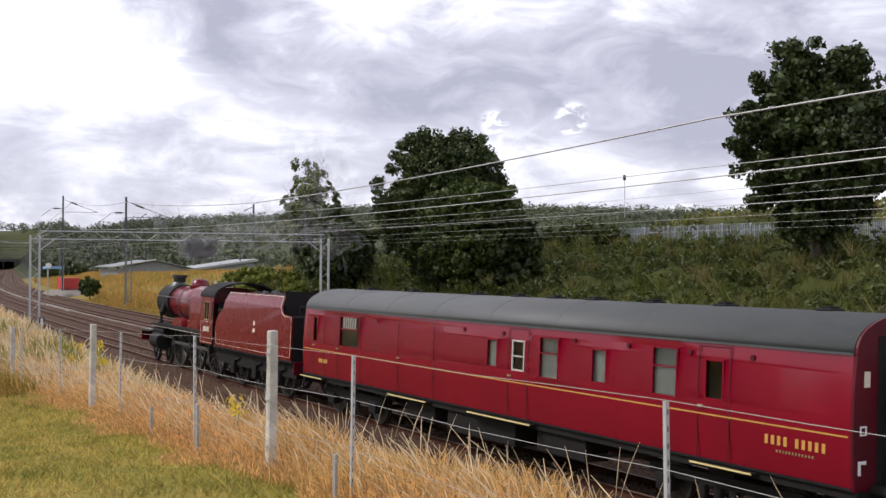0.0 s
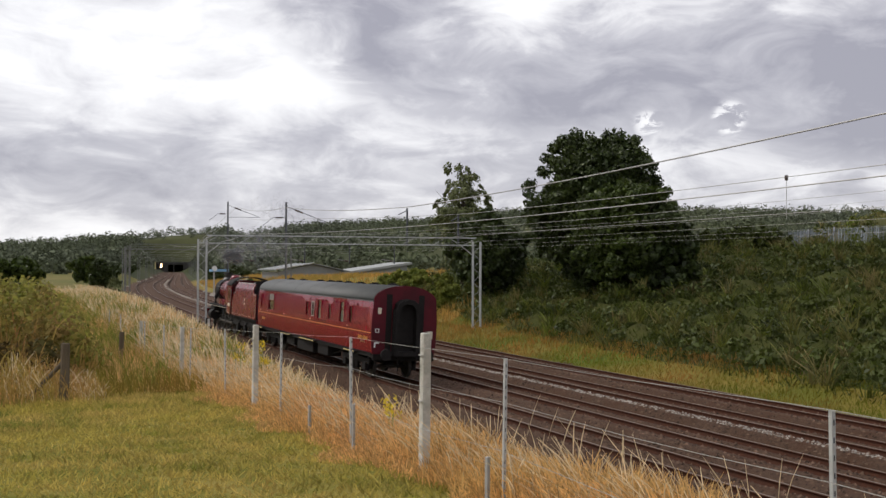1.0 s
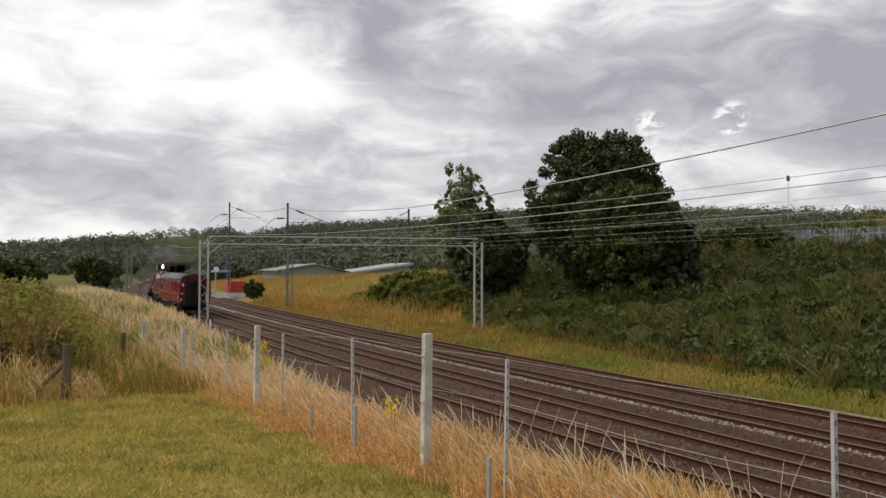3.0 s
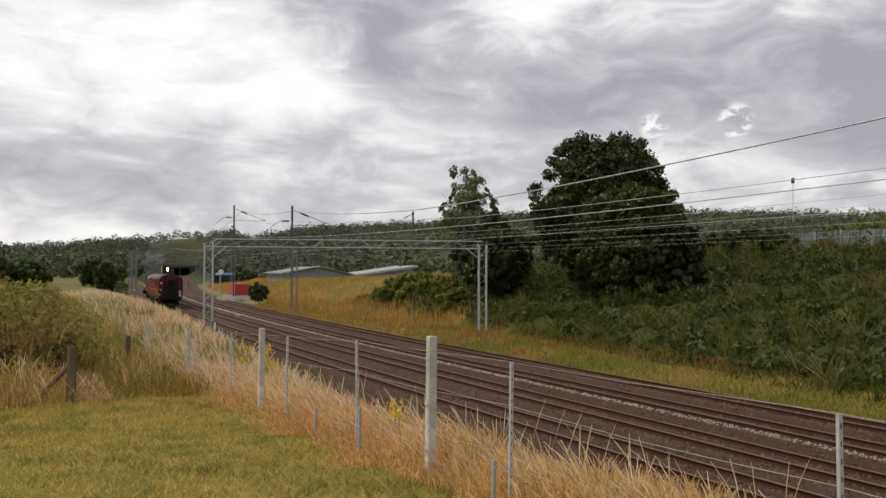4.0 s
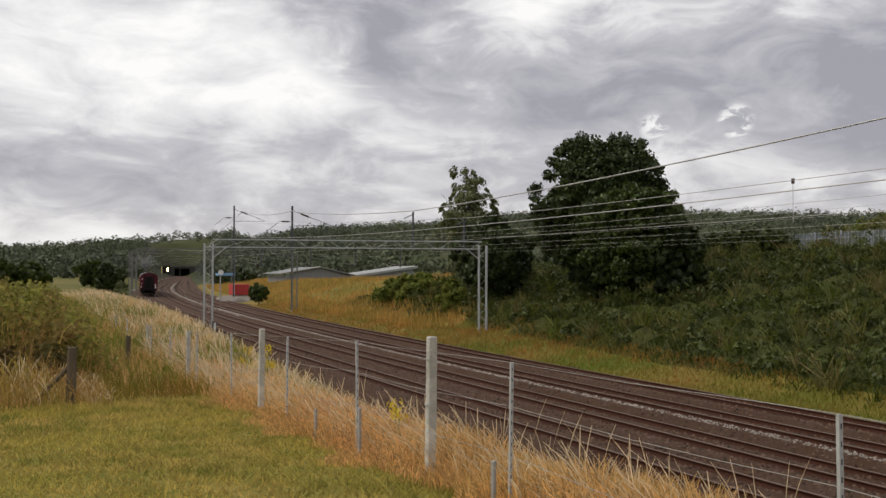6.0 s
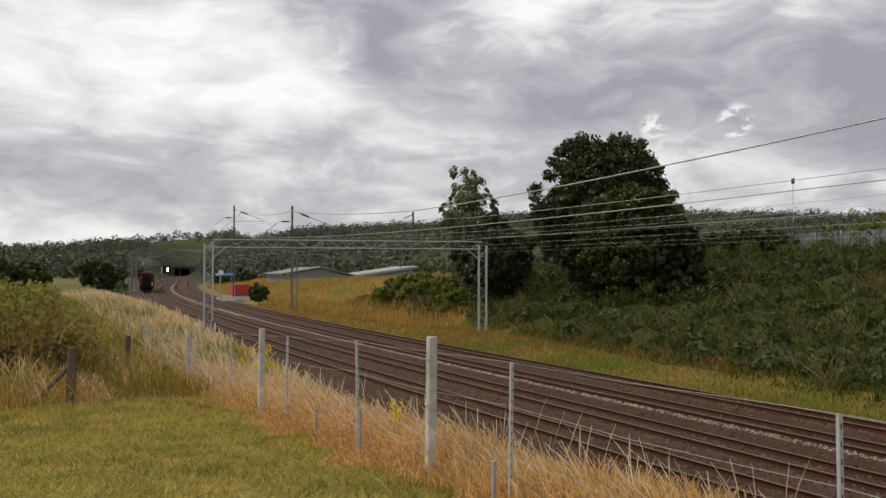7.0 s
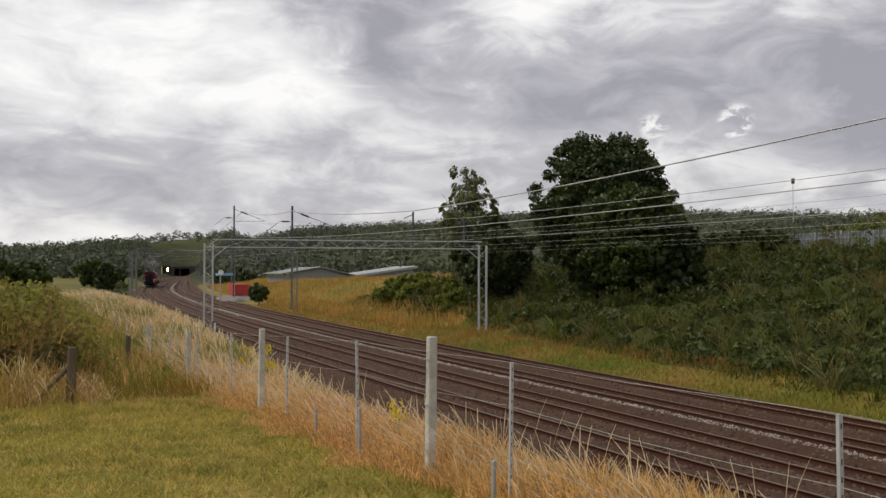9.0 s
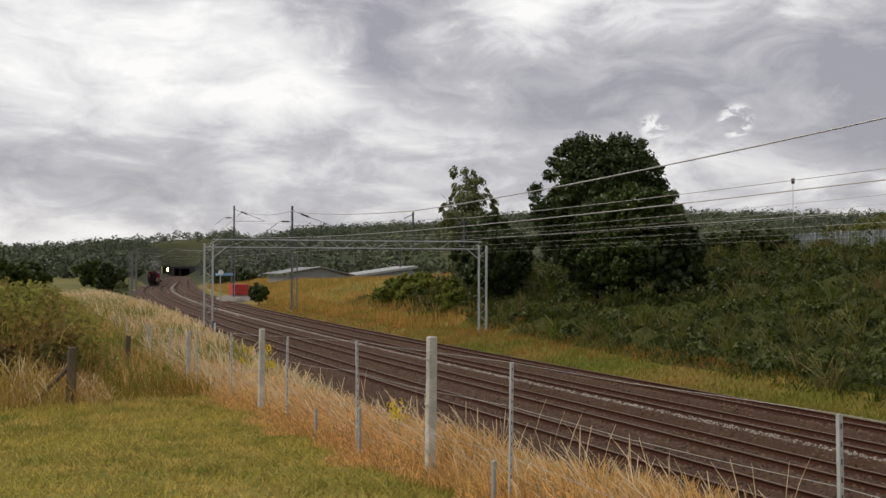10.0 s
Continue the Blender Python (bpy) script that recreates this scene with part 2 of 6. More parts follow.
    "wheel": mat("wheel_steel", (0.03, 0.028, 0.027), (0.07, 0.065, 0.06), 8.0, 0.5, 0.1, metal=0.3),
    "rod": mat("bright_rod_steel", (0.14, 0.135, 0.13), (0.22, 0.21, 0.205), 10.0, 0.4, 0.0, metal=0.9),
    "shed_roof": mat("grey_shed_roof", (0.19, 0.20, 0.20), (0.26, 0.27, 0.27), 0.6, 0.8, 0.1),
    "shed_edge": mat("pale_shed_fascia", (0.45, 0.46, 0.46), (0.56, 0.57, 0.57), 1.0, 0.7, 0.0),
    "shed_sheet": mat("grey_roof_sheet", (0.27, 0.28, 0.275), (0.35, 0.36, 0.355), 0.8, 0.8, 0.1),
    "red_box": mat("red_container_paint", (0.42, 0.035, 0.03), (0.50, 0.05, 0.04), 1.0, 0.6, 0.05),
    "blue": mat("blue_sheet", (0.14, 0.30, 0.48), (0.20, 0.38, 0.56), 1.0, 0.6, 0.0),
    "palisade": mat("galvanised_palisade", (0.17, 0.20, 0.24), (0.27, 0.30, 0.35), 3.0, 0.6, 0.05, metal=0.2, each=0.45),
    "lamp_on": mat("lit_signal_lens", (1.0, 0.62, 0.30), (1.0, 0.70, 0.38), 3.0, 0.4, 0.0, glow=7.0),
    "ragwort": mat("yellow_ragwort", (0.62, 0.45, 0.02), (0.72, 0.55, 0.04), 9.0, 0.8, 0.0, island=0.2, through_leaf=0.2),
    "brick_dark": mat("sooty_bridge_brick", (0.045, 0.045, 0.042), (0.08, 0.075, 0.07), 3.0, 0.95, 0.2),
}


# ---- mesh helpers ----
rng = np.random.default_rng(7)


def link(name, mesh, material, parent=None, label=""):
    ob = new(name, mesh)
    if material is not None:
        mesh.materials.append(M[material] if isinstance(material, str) else material)
    if parent is not None:
        ob.parent = parent
    if label:
        ob["label"] = label
    return ob


def part(name, bm, material, parent=None, label="", smooth=False):
    mesh = bpy.data.meshes.new(name)
    bm.normal_update()
    bm.to_mesh(mesh)
    bm.free()
    if smooth:
        for p in mesh.polygons:
            p.use_smooth = True
    return link(name, mesh, material, parent, label)


def thing(name, label, category, group="", kind=""):
    return tagged(new(name), label, category, group, kind)


def raw(name, verts, faces, material, parent=None, label="", smooth=False):
    """faces: an integer array, every row with the same corner count."""
    verts, faces = np.asarray(verts, np.float32), np.asarray(faces, np.int32)
    mesh = bpy.data.meshes.new(name)
    mesh.vertices.add(len(verts))
    mesh.vertices.foreach_set("co", verts.ravel())
    n, k = faces.shape
    mesh.loops.add(n * k)
    mesh.loops.foreach_set("vertex_index", faces.ravel())
    mesh.polygons.add(n)
    mesh.polygons.foreach_set("loop_start", np.arange(0, n * k, k, dtype=np.int32))
    if smooth:
        mesh.polygons.foreach_set("use_smooth", np.ones(n, bool))
    mesh.update(calc_edges=True)
    mesh.validate()
    return link(name, mesh, material, parent, label)


def quads(name, q, material, parent=None, label=""):
    """q: n x 4 x 3 corners of loose quads."""
    q = np.asarray(q, np.float32)
    return raw(name, q.reshape(-1, 3), np.arange(len(q) * 4).reshape(-1, 4), material, parent, label)


def add_box(bm, x0, x1, y0, y1, z0, z1, bevel=0.0):
    v = [bm.verts.new(p) for p in ((x0, y0, z0), (x1, y0, z0), (x1, y1, z0), (x0, y1, z0), (x0, y0, z1), (x1, y0, z1), (x1, y1, z1), (x0, y1, z1))]
    fs = [bm.faces.new([v[i] for i in f]) for f in ((3, 2, 1, 0), (4, 5, 6, 7), (0, 1, 5, 4), (1, 2, 6, 5), (2, 3, 7, 6), (3, 0, 4, 7))]
    if bevel:
        edges = {e for f in fs for e in f.edges}
        bmesh.ops.bevel(bm, geom=list(edges), offset=bevel, segments=2, affect="EDGES", profile=0.5)
    return bm


def box(x0, x1, y0, y1, z0, z1, bevel=0.0):
    return add_box(bmesh.new(), x0, x1, y0, y1, z0, z1, bevel)


def add_tube(bm, path, radius, sides=8, caps=True):
    """A tube along points; radius is one number or one a point."""
    path = [Vector(p) for p in path]
    rad = [radius] * len(path) if isinstance(radius, (int, float)) else list(radius)
    rings = []
    for i, p in enumerate(path):
        d = (path[min(i + 1, len(path) - 1)] - path[max(i - 1, 0)]).normalized()
        a = d.cross(Vector((0, 0, 1)) if abs(d.z) < 0.95 else Vector((1, 0, 0))).normalized()
        b = d.cross(a)
        rings.append([bm.verts.new(p + (a * math.cos(6.28318 * k / sides) + b * math.sin(6.28318 * k / sides)) * rad[i]) for k in range(sides)])
    for r0, r1 in zip(rings, rings[1:]):
        for k in range(sides):
            bm.faces.new((r0[k], r0[(k + 1) % sides], r1[(k + 1) % sides], r1[k]))
    if caps:
        bm.faces.new(rings[0][::-1])
        bm.faces.new(rings[-1])
    return bm


def tube(path, radius, sides=8):
    return add_tube(bmesh.new(), path, radius, sides)


def prism(profile, y0, y1):
    """A closed (x, z) outline drawn out along y."""
    bm = bmesh.new()
    a = [bm.verts.new((x, y0, z)) for x, z in profile]
    b = [bm.verts.new((x, y1, z)) for x, z in profile]
    n = len(profile)
    for i in range(n):
        bm.faces.new((a[i], a[(i + 1) % n], b[(i + 1) % n], b[i]))
    bm.faces.new(a[::-1])
    bm.faces.new(b)
    bmesh.ops.recalc_face_normals(bm, faces=bm.faces)
    return bm


# ---- the line ----
X_NEAR, S_BEND, R_BEND = 14.67, 32.5, 1404.0
TRACKS = (0.0, 3.35, 6.45, 9.6)
TRACK_Z = (0.0, -0.10, -0.06, -0.08)     # height of each near rail
CANT = 0.075                             # every track leans into the bend


def track_z(k, du):
    return TRACK_Z[k] - CANT * (du + 0.7525)


Y_STRAIGHT, Y_END = 258.0, 890.0      # the bend ends here; the line runs straight and level to the far bridge


def line_x(y):
    b = np.clip(y - S_BEND, 0.0, Y_STRAIGHT - S_BEND)
    return X_NEAR + b ** 2 / (2 * R_BEND) + np.maximum(y - Y_STRAIGHT, 0.0) * (Y_STRAIGHT - S_BEND) / R_BEND


def line_turn(y):
    return np.arctan(np.clip(y - S_BEND, 0.0, Y_STRAIGHT - S_BEND) / R_BEND)


def line_z(y):
    return 0.0045 * np.clip(y - 20.0, 0.0, 240.0) + 0.0012 * np.maximum(y - 260.0, 0.0)


def on_line(y, u, z=0.0):
    """Place at y along the near line, u to its far side, z over its rails."""
    a = line_turn(y)
    return np.stack([line_x(y) + u * np.cos(a), y - u * np.sin(a), line_z(y) + z + 0 * u], -1)


def offset(x, y):
    return (x - line_x(y)) * np.cos(line_turn(y))


def step(a, b, v):
    t = np.clip((v - a) / (b - a), 0, 1)
    return t * t * (3 - 2 * t)


def lumps(x, y, s, seed=0.0):
    """Cheap smooth unevenness, about -1 to 1."""
    return (np.sin(x / s * 1.7 + seed) * np.cos(y / s * 1.3 + seed * 2) + 0.6 * np.sin(x / s * 3.1 + y / s * 2.3 + seed * 3) + 0.4 * np.cos(y / s * 5.3 - x / s * 4.1 + seed)) / 2


RIDGE = ((-180, 2.2), (-40, 1.8), (-5, 1.5), (0.3, 1.45), (3.85, 1.72), (8.3, 2.28), (11, 2.45), (12.9, 2.12), (15, 2.6), (18, 2.75), (23, 3.0), (27, 3.5), (38, 3.6), (45, 3.3), (60, 3.0), (120, 2.4), (180, 2.2))


def ground_z(x, y):
    u = offset(x, np.clip(y, -80, Y_END))
    rail = line_z(np.clip(y, -80, Y_END))
    yc = np.clip(y, -60, 500)
    field = np.interp(yc, (-60, 3, 7.7, 13.8, 20, 30, 45, 60, 110, 250, 420), (2.9, 2.78, 2.70, 2.46, 2.20, 2.32, 2.62, 2.72, 2.3, 2.2, 4.0))
    bumps = 1.15 * np.clip(lumps(x, y, 2.4, 7.0) + 0.15, 0, 1) * step(15.5, 19, u) * (1 - step(40, 44, u)) * (1 - step(95, 112, yc))
    crest = np.interp(yc, (-60, 60, 92, 118, 150, 250, 420), (5.6, 5.6, 5.2, 3.5, 3.0, 2.4, 4.0)) + 0.25 * lumps(x, y, 9.0)
    edge = np.interp(yc, (14, 26, 45, 110, 160), (-10.95, -9.4, -8.3, -8.0, -8.6))
    fall = np.clip((u - edge) / (-3.35 - edge), 0, 1)
    near = field + (rail - 0.55 - field) * (0.85 * fall + 0.15 * step(0, 1, fall))
    near = near + 0.05 * lumps(x, y, 2.5, 1.0) * (1 - step(-6, -3, u))
    verge = rail - 0.5 + 0.5 * step(11.8, 15.0, u)
    rise = np.clip((u - np.interp(yc, (35, 70), (13.6, 16.0))) / np.interp(yc, (95, 125), (25.0, 9.0)), 0, 1)
    far = verge + (crest - verge) * (rise * 0.75 + 0.25 * step(0, 1, rise)) + np.clip(u - 41, 0, 60) * 0.03 + bumps
    z = np.where(u < 4, near, far)
    r = np.hypot(x, y)
    az = np.degrees(np.arctan2(x, y))
    top = 4.43 + np.clip(r, 760, 1040) * np.tan(np.radians(np.interp(az, [a for a, e in RIDGE], [e for a, e in RIDGE]))) - 9.0
    # a mound behind the metal fence, and the cutting that the line keeps through the hills
    z = z + 2.9 * step(62, 84, np.hypot(x, y)) * step(42.6, 46.5, az) * (1 - step(80, 125, az)) * (1 - step(130, 240, r)) * step(44, 52, u)
    hill = step(280, 780, r) * (1 - (1 - step(11, 34, np.abs(u - 4.8))) * (1 - step(896, 925, y)))
    z = z + (top - z) * hill + 2.0 * lumps(x, y, 60, 2.0) * hill
    return z


# ---- ground ----
def axis(parts):
    out = []
    for a, b, d in parts:
        out += list(np.arange(a, b, d))
    return np.array(out + [parts[-1][1]])


def build_ground():
    xs = axis([(-1900, -300, 80), (-300, -60, 15), (-60, -12, 3), (-12, 2, 0.7), (2, 30, 0.5), (30, 64, 1.0), (64, 140, 3), (140, 400, 14), (400, 1900, 60)])
    ys = axis([(-600, -60, 60), (-60, -4, 4), (-4, 40, 0.7), (40, 140, 1.5), (140, 440, 5), (440, 1000, 12), (1000, 2200, 80)])
    gx, gy = np.meshgrid(xs, ys)
    gz = ground_z(gx, gy)
    nx, ny = len(xs), len(ys)
    idx = np.arange(nx * ny).reshape(ny, nx)
    f = np.stack([idx[:-1, :-1], idx[:-1, 1:], idx[1:, 1:], idx[1:, :-1]], -1).reshape(-1, 4)
    ob = raw("ground", np.stack([gx, gy, gz], -1).reshape(-1, 3), f, "earth", smooth=True)
    for k in ("lawn", "ballast", "bank_soil", "verge_soil", "hill", "gold_soil"):
        ob.data.materials.append(M[k])
    cx = (gx[:-1, :-1] + gx[1:, 1:]).ravel() / 2
    cy = (gy[:-1, :-1] + gy[1:, 1:]).ravel() / 2
    u = offset(cx, np.clip(cy, -80, Y_END)) + 0.5 * lumps(cx, cy, 3.0, 4.0)
    ids = np.zeros(len(cx), np.int32)
    ids[(u < -10.6) & (cy < 17.5 + lumps(cx, cy, 2.0)) & (cx > -40)] = 1
    near = cy < Y_END + 5
    ids[(u > -3.3) & (u < 11.9) & near & (cy > -90)] = 2
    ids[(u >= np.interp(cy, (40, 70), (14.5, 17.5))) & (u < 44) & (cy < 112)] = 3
    ids[(u >= 11.9) & (u < np.interp(cy, (40, 70), (14.5, 17.5))) & (cy < 300)] = 4
    ids[(u >= 17.5) & (u < 44) & (cy >= 112) & (cy < 300)] = 4
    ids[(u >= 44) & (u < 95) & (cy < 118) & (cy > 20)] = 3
    ids[(cy >= 72) & (u >= 11.9) & (u < 44) & (ids == 4)] = 6
    ids[(np.hypot(cx, cy) > 330) & (ids != 2)] = 5
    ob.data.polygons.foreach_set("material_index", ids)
    tagged(ob, "grassy cutting and fields rising to wooded hills", "ground", kind="structure")


M["verge_soil"] = mat("verge_ground", (0.070, 0.095, 0.012), (0.12, 0.125, 0.020), 0.8, 0.95, 0.4, c3=(0.19, 0.14, 0.033), scale3=0.12, spec=0.1)
M["hill"] = mat("wooded_hill_ground", (0.030, 0.040, 0.018), (0.052, 0.062, 0.027), 0.05, 0.95, 0.3, c3=(0.075, 0.08, 0.035), scale3=0.006, spec=0.1)
M["gold_soil"] = mat("dry_bank_ground", (0.20, 0.14, 0.036), (0.28, 0.18, 0.05), 0.8, 0.95, 0.4, c3=(0.15, 0.15, 0.035), scale3=0.12, spec=0.1)
build_ground()


# ---- ballast and track ----
LINE_Y = np.concatenate([np.arange(-60, 120, 2.0), np.arange(120, 893, 6.0)])


def sweep(name, profile, u0, ys, material, parent=None, label="", close=True, z0=0.0, smooth=False):
    """An (u, z) outline carried along the line."""
    n = len(profile)
    v = np.concatenate([on_line(np.asarray(ys, float), u0 + pu, z0 + pz)[:, None] for pu, pz in profile], 1).reshape(-1, 3)
    m = n if close else n - 1
    f = [(i * n + k, i * n + (k + 1) % n, (i + 1) * n + (k + 1) % n, (i + 1) * n + k) for i in range(len(ys) - 1) for k in range(m)]
    return raw(name, v, f, material, parent, label, smooth)


BED = [(-3.1, -0.62)] + [(TRACKS[k] + du, track_z(k, du) - dz) for k in range(4) for du, dz in ((-1.42, 0.15), (-0.86, 0.145), (-0.72, 0.19), (0.0, 0.19), (0.3, 0.16), (0.8, 0.15), (1.36, 0.16))] + [(12.2, -0.62)]


def bed_z(u):
    return np.interp(u, [p for p, q in BED], [q for p, q in BED])


bed = sweep("ballast_bed", BED, 0.0, LINE_Y, "ballast", close=False)
tagged(bed, "brown stone ballast bed under four lines", "ballast", kind="structure")

RAIL = [(-0.07, -0.159), (0.07, -0.159), (0.07, -0.148), (0.012, -0.12), (0.012, -0.04), (0.035, -0.03), (0.035, -0.004), (-0.035, -0.004), (-0.035, -0.03), (-0.012, -0.04), (-0.012, -0.12), (-0.07, -0.148)]
SL_LEN, SL_W = 2.5, 0.26


def sleeper_mesh(material):
    bm = bmesh.new()
    a = [(-1.25, -0.13, -0.36), (1.25, -0.13, -0.36), (1.25, 0.13, -0.36), (-1.25, 0.13, -0.36)]
    top = [(-1.23, -0.10, -0.165), (-0.45, -0.10, -0.165), (0, -0.10, -0.19), (0.45, -0.10, -0.165), (1.23, -0.10, -0.165)]
    lo = [bm.verts.new(p) for p in a]
    t0 = [bm.verts.new(p) for p in top]
    t1 = [bm.verts.new((x, -y, z)) for x, y, z in top]
    for i in range(4):
        bm.faces.new((t0[i], t0[i + 1], t1[i + 1], t1[i]))
    bm.faces.new((lo[0], lo[1], t0[4], t0[3], t0[2], t0[1], t0[0]))
    bm.faces.new((lo[2], lo[3], t1[0], t1[1], t1[2], t1[3], t1[4]))
    bm.faces.new((lo[3], lo[0], t0[0], t1[0]))
    bm.faces.new((lo[1], lo[2], t1[4], t0[4]))
    mesh = bpy.data.meshes.new("sleeper")
    bm.normal_update()
    bm.to_mesh(mesh)
    bm.free()
    mesh.materials.append(M[material])
    return mesh


def build_track(k, u0):
    tr = thing("railway_track", ("rusty-sided rails on pale new concrete sleepers" if k == 1 else "rusty-sided rails on dirty concrete sleepers in brown ballast"), "railway track", group="four parallel lines")
    for side in (-0.7525, 0.7525):
        rail = sweep("rail", RAIL, u0 + side, LINE_Y, "rail_side", tr, z0=track_z(k, side), label="rail with rusty web and worn bright head")
        sweep("rail_head", [(-0.031, -0.004), (0.031, -0.004), (0.027, 0.001), (-0.027, 0.001)], u0 + side, LINE_Y, "rail_head", rail, "bright worn running surface", z0=track_z(k, side))
    mesh = sleeper_mesh("sleeper_pale" if k == 1 else "sleeper")
    ys = np.arange(-20, 425, 0.65) + 0.1 * k
    r = random.Random(k)
    rest = []
    for y in ys:
        p = on_line(y, u0)
        m = pose(p[0], p[1], p[2] + track_z(k, 0.0) + (0.0 if k == 1 else r.uniform(-0.012, 0.006)), 0, math.degrees(math.atan(CANT)), -math.degrees(line_turn(y)) + r.uniform(-0.6, 0.6))
        if 6 < y < 62:
            ob = new("sleeper", mesh)
            ob.parent = tr
            ob.matrix_basis = m
        else:
            rest.append(m)
    src = np.array([v.co for v in mesh.vertices])
    tris = np.array([[p.vertices[0], p.vertices[i], p.vertices[i + 1]] for p in mesh.polygons for i in range(1, len(p.vertices) - 1)])
    V = np.concatenate([src @ np.array(m.to_3x3()).T + np.array(m.translation) for m in rest])
    F = np.concatenate([tris + i * len(src) for i in range(len(rest))])
    tagged(raw("sleepers_beyond", V, F, "sleeper", tr), kind="stuff")


def build_stones(name, n, u_lo, u_hi, y_lo, y_hi, size, material, label, zlift=0.0):
    y = y_lo + (y_hi - y_lo) * rng.random(n) ** 1.5
    u = u_lo + (u_hi - u_lo) * rng.random(n)
    c = on_line(y, u, bed_z(u) + zlift)
    base = np.array([(1, 0, 0), (0, 1, 0), (-1, 0, 0), (0, -1, 0), (0, 0, 0.9), (0, 0, -0.9)], float)
    V = base[None] * (0.6 + 0.8 * rng.random((n, 6, 1))) * (size * (0.6 + 0.8 * rng.random((n, 1, 1))))
    a = rng.random(n) * 6.28
    ca, sa = np.cos(a)[:, None], np.sin(a)[:, None]
    V = np.stack([V[..., 0] * ca - V[..., 1] * sa, V[..., 0] * sa + V[..., 1] * ca, V[..., 2]], -1) + c[:, None]
    F = np.array([(0, 1, 4), (1, 2, 4), (2, 3, 4), (3, 0, 4)])
    F = (F[None] + 6 * np.arange(n)[:, None, None]).reshape(-1, 3)
    tagged(raw(name, V.reshape(-1, 3), F, material), label, "ballast", kind="stuff")


# ---- vegetation makers ----
def leaves(centres, radii, per, size, seed, flat=0.75, shell=0.55):
    """Loose leaf sprays: quads scattered through the outer part of ellipsoid clumps."""
    g = np.random.default_rng(seed)
    centres, radii = np.asarray(centres, float), np.asarray(radii, float)
    n = len(centres) * per
    d = g.normal(size=(n, 3))
    d /= np.linalg.norm(d, axis=1)[:, None]
    r = shell + (1 - shell) * g.random(n) ** 0.6
    rr = np.repeat(radii, per)[:, None] * np.array([1, 1, flat])
    c = np.repeat(centres, per, 0) + d * r[:, None] * rr
    nrm = d + g.normal(size=(n, 3)) * 0.75
    nrm /= np.linalg.norm(nrm, axis=1)[:, None]
    a = np.cross(nrm, g.normal(size=(n, 3)))
    a /= np.linalg.norm(a, axis=1)[:, None] + 1e-9
    b = np.cross(nrm, a)
    s = size * (0.55 + 0.9 * g.random((n, 1)))
    a, b = a * s, b * s * 0.62
    fold = nrm * s * 0.25
    return np.stack([c - a, c - b + fold, c + a, c + b + fold], 1)


def tree(name, label, base, height, crown, seed, leaf="leaf_dark", size=0.22, clumps=70, per=420, trunk=0.3, lift=0.25, droop=0.0, wobble=0.12, tuft=1.0):
    """crown: half width in x, y; it fills the height over lift."""
    g = np.random.default_rng(seed)
    t = thing(name, label, "tree")
    t.location = base
    x, y = crown
    hz = height * (1 - lift) / 2
    mid = height - hz
    bm = add_tube(bmesh.new(), [(0, 0, -0.4), (0.05, 0, height * 0.2), (-0.08, 0.06, height * 0.45), (0.05, 0, height * 0.8)], [trunk * 1.25, trunk, trunk * 0.7, trunk * 0.15], 9)
    part("trunk", bm, "bark", t, smooth=True)
    pts, rad = [], []
    while len(pts) < clumps:
        d = g.normal(size=3)
        d /= np.linalg.norm(d)
        r = g.random() ** 0.33 * (1 + wobble * math.sin(3 * d[0] + seed) * math.cos(4 * d[1] + 2 * d[2] + seed))
        w = 1.0 if d[2] < 0 else 1 - 0.18 * d[2]
        p = np.array([d[0] * x * w, d[1] * y * w, d[2] * hz]) * r * 0.90 + (0, 0, mid)
        if p[2] < 0.3:
            continue
        pts.append(p)
        rad.append((0.09 + 0.11 * g.random() + (0.08 if r < 0.75 else 0.0)) * (x + y) / 2 * tuft)
    limbs = bmesh.new()
    for p in pts[::6]:
        z0 = min(height * 0.7, max(0.3, p[2] * 0.6))
        add_tube(limbs, [(0, 0, z0), (p[0] * 0.5, p[1] * 0.5, z0 + (p[2] - z0) * 0.6), tuple(p)], [trunk * 0.35, trunk * 0.2, trunk * 0.06], 6)
    part("limbs", limbs, "bark", t, smooth=True)
    q = leaves(pts, rad, per, size, seed, 0.85, 0.15)
    if droop:
        q[..., 2] -= droop * np.hypot(q[..., 0], q[..., 1]) / max(x, y)
    quads("crown", q, leaf, t)
    return t


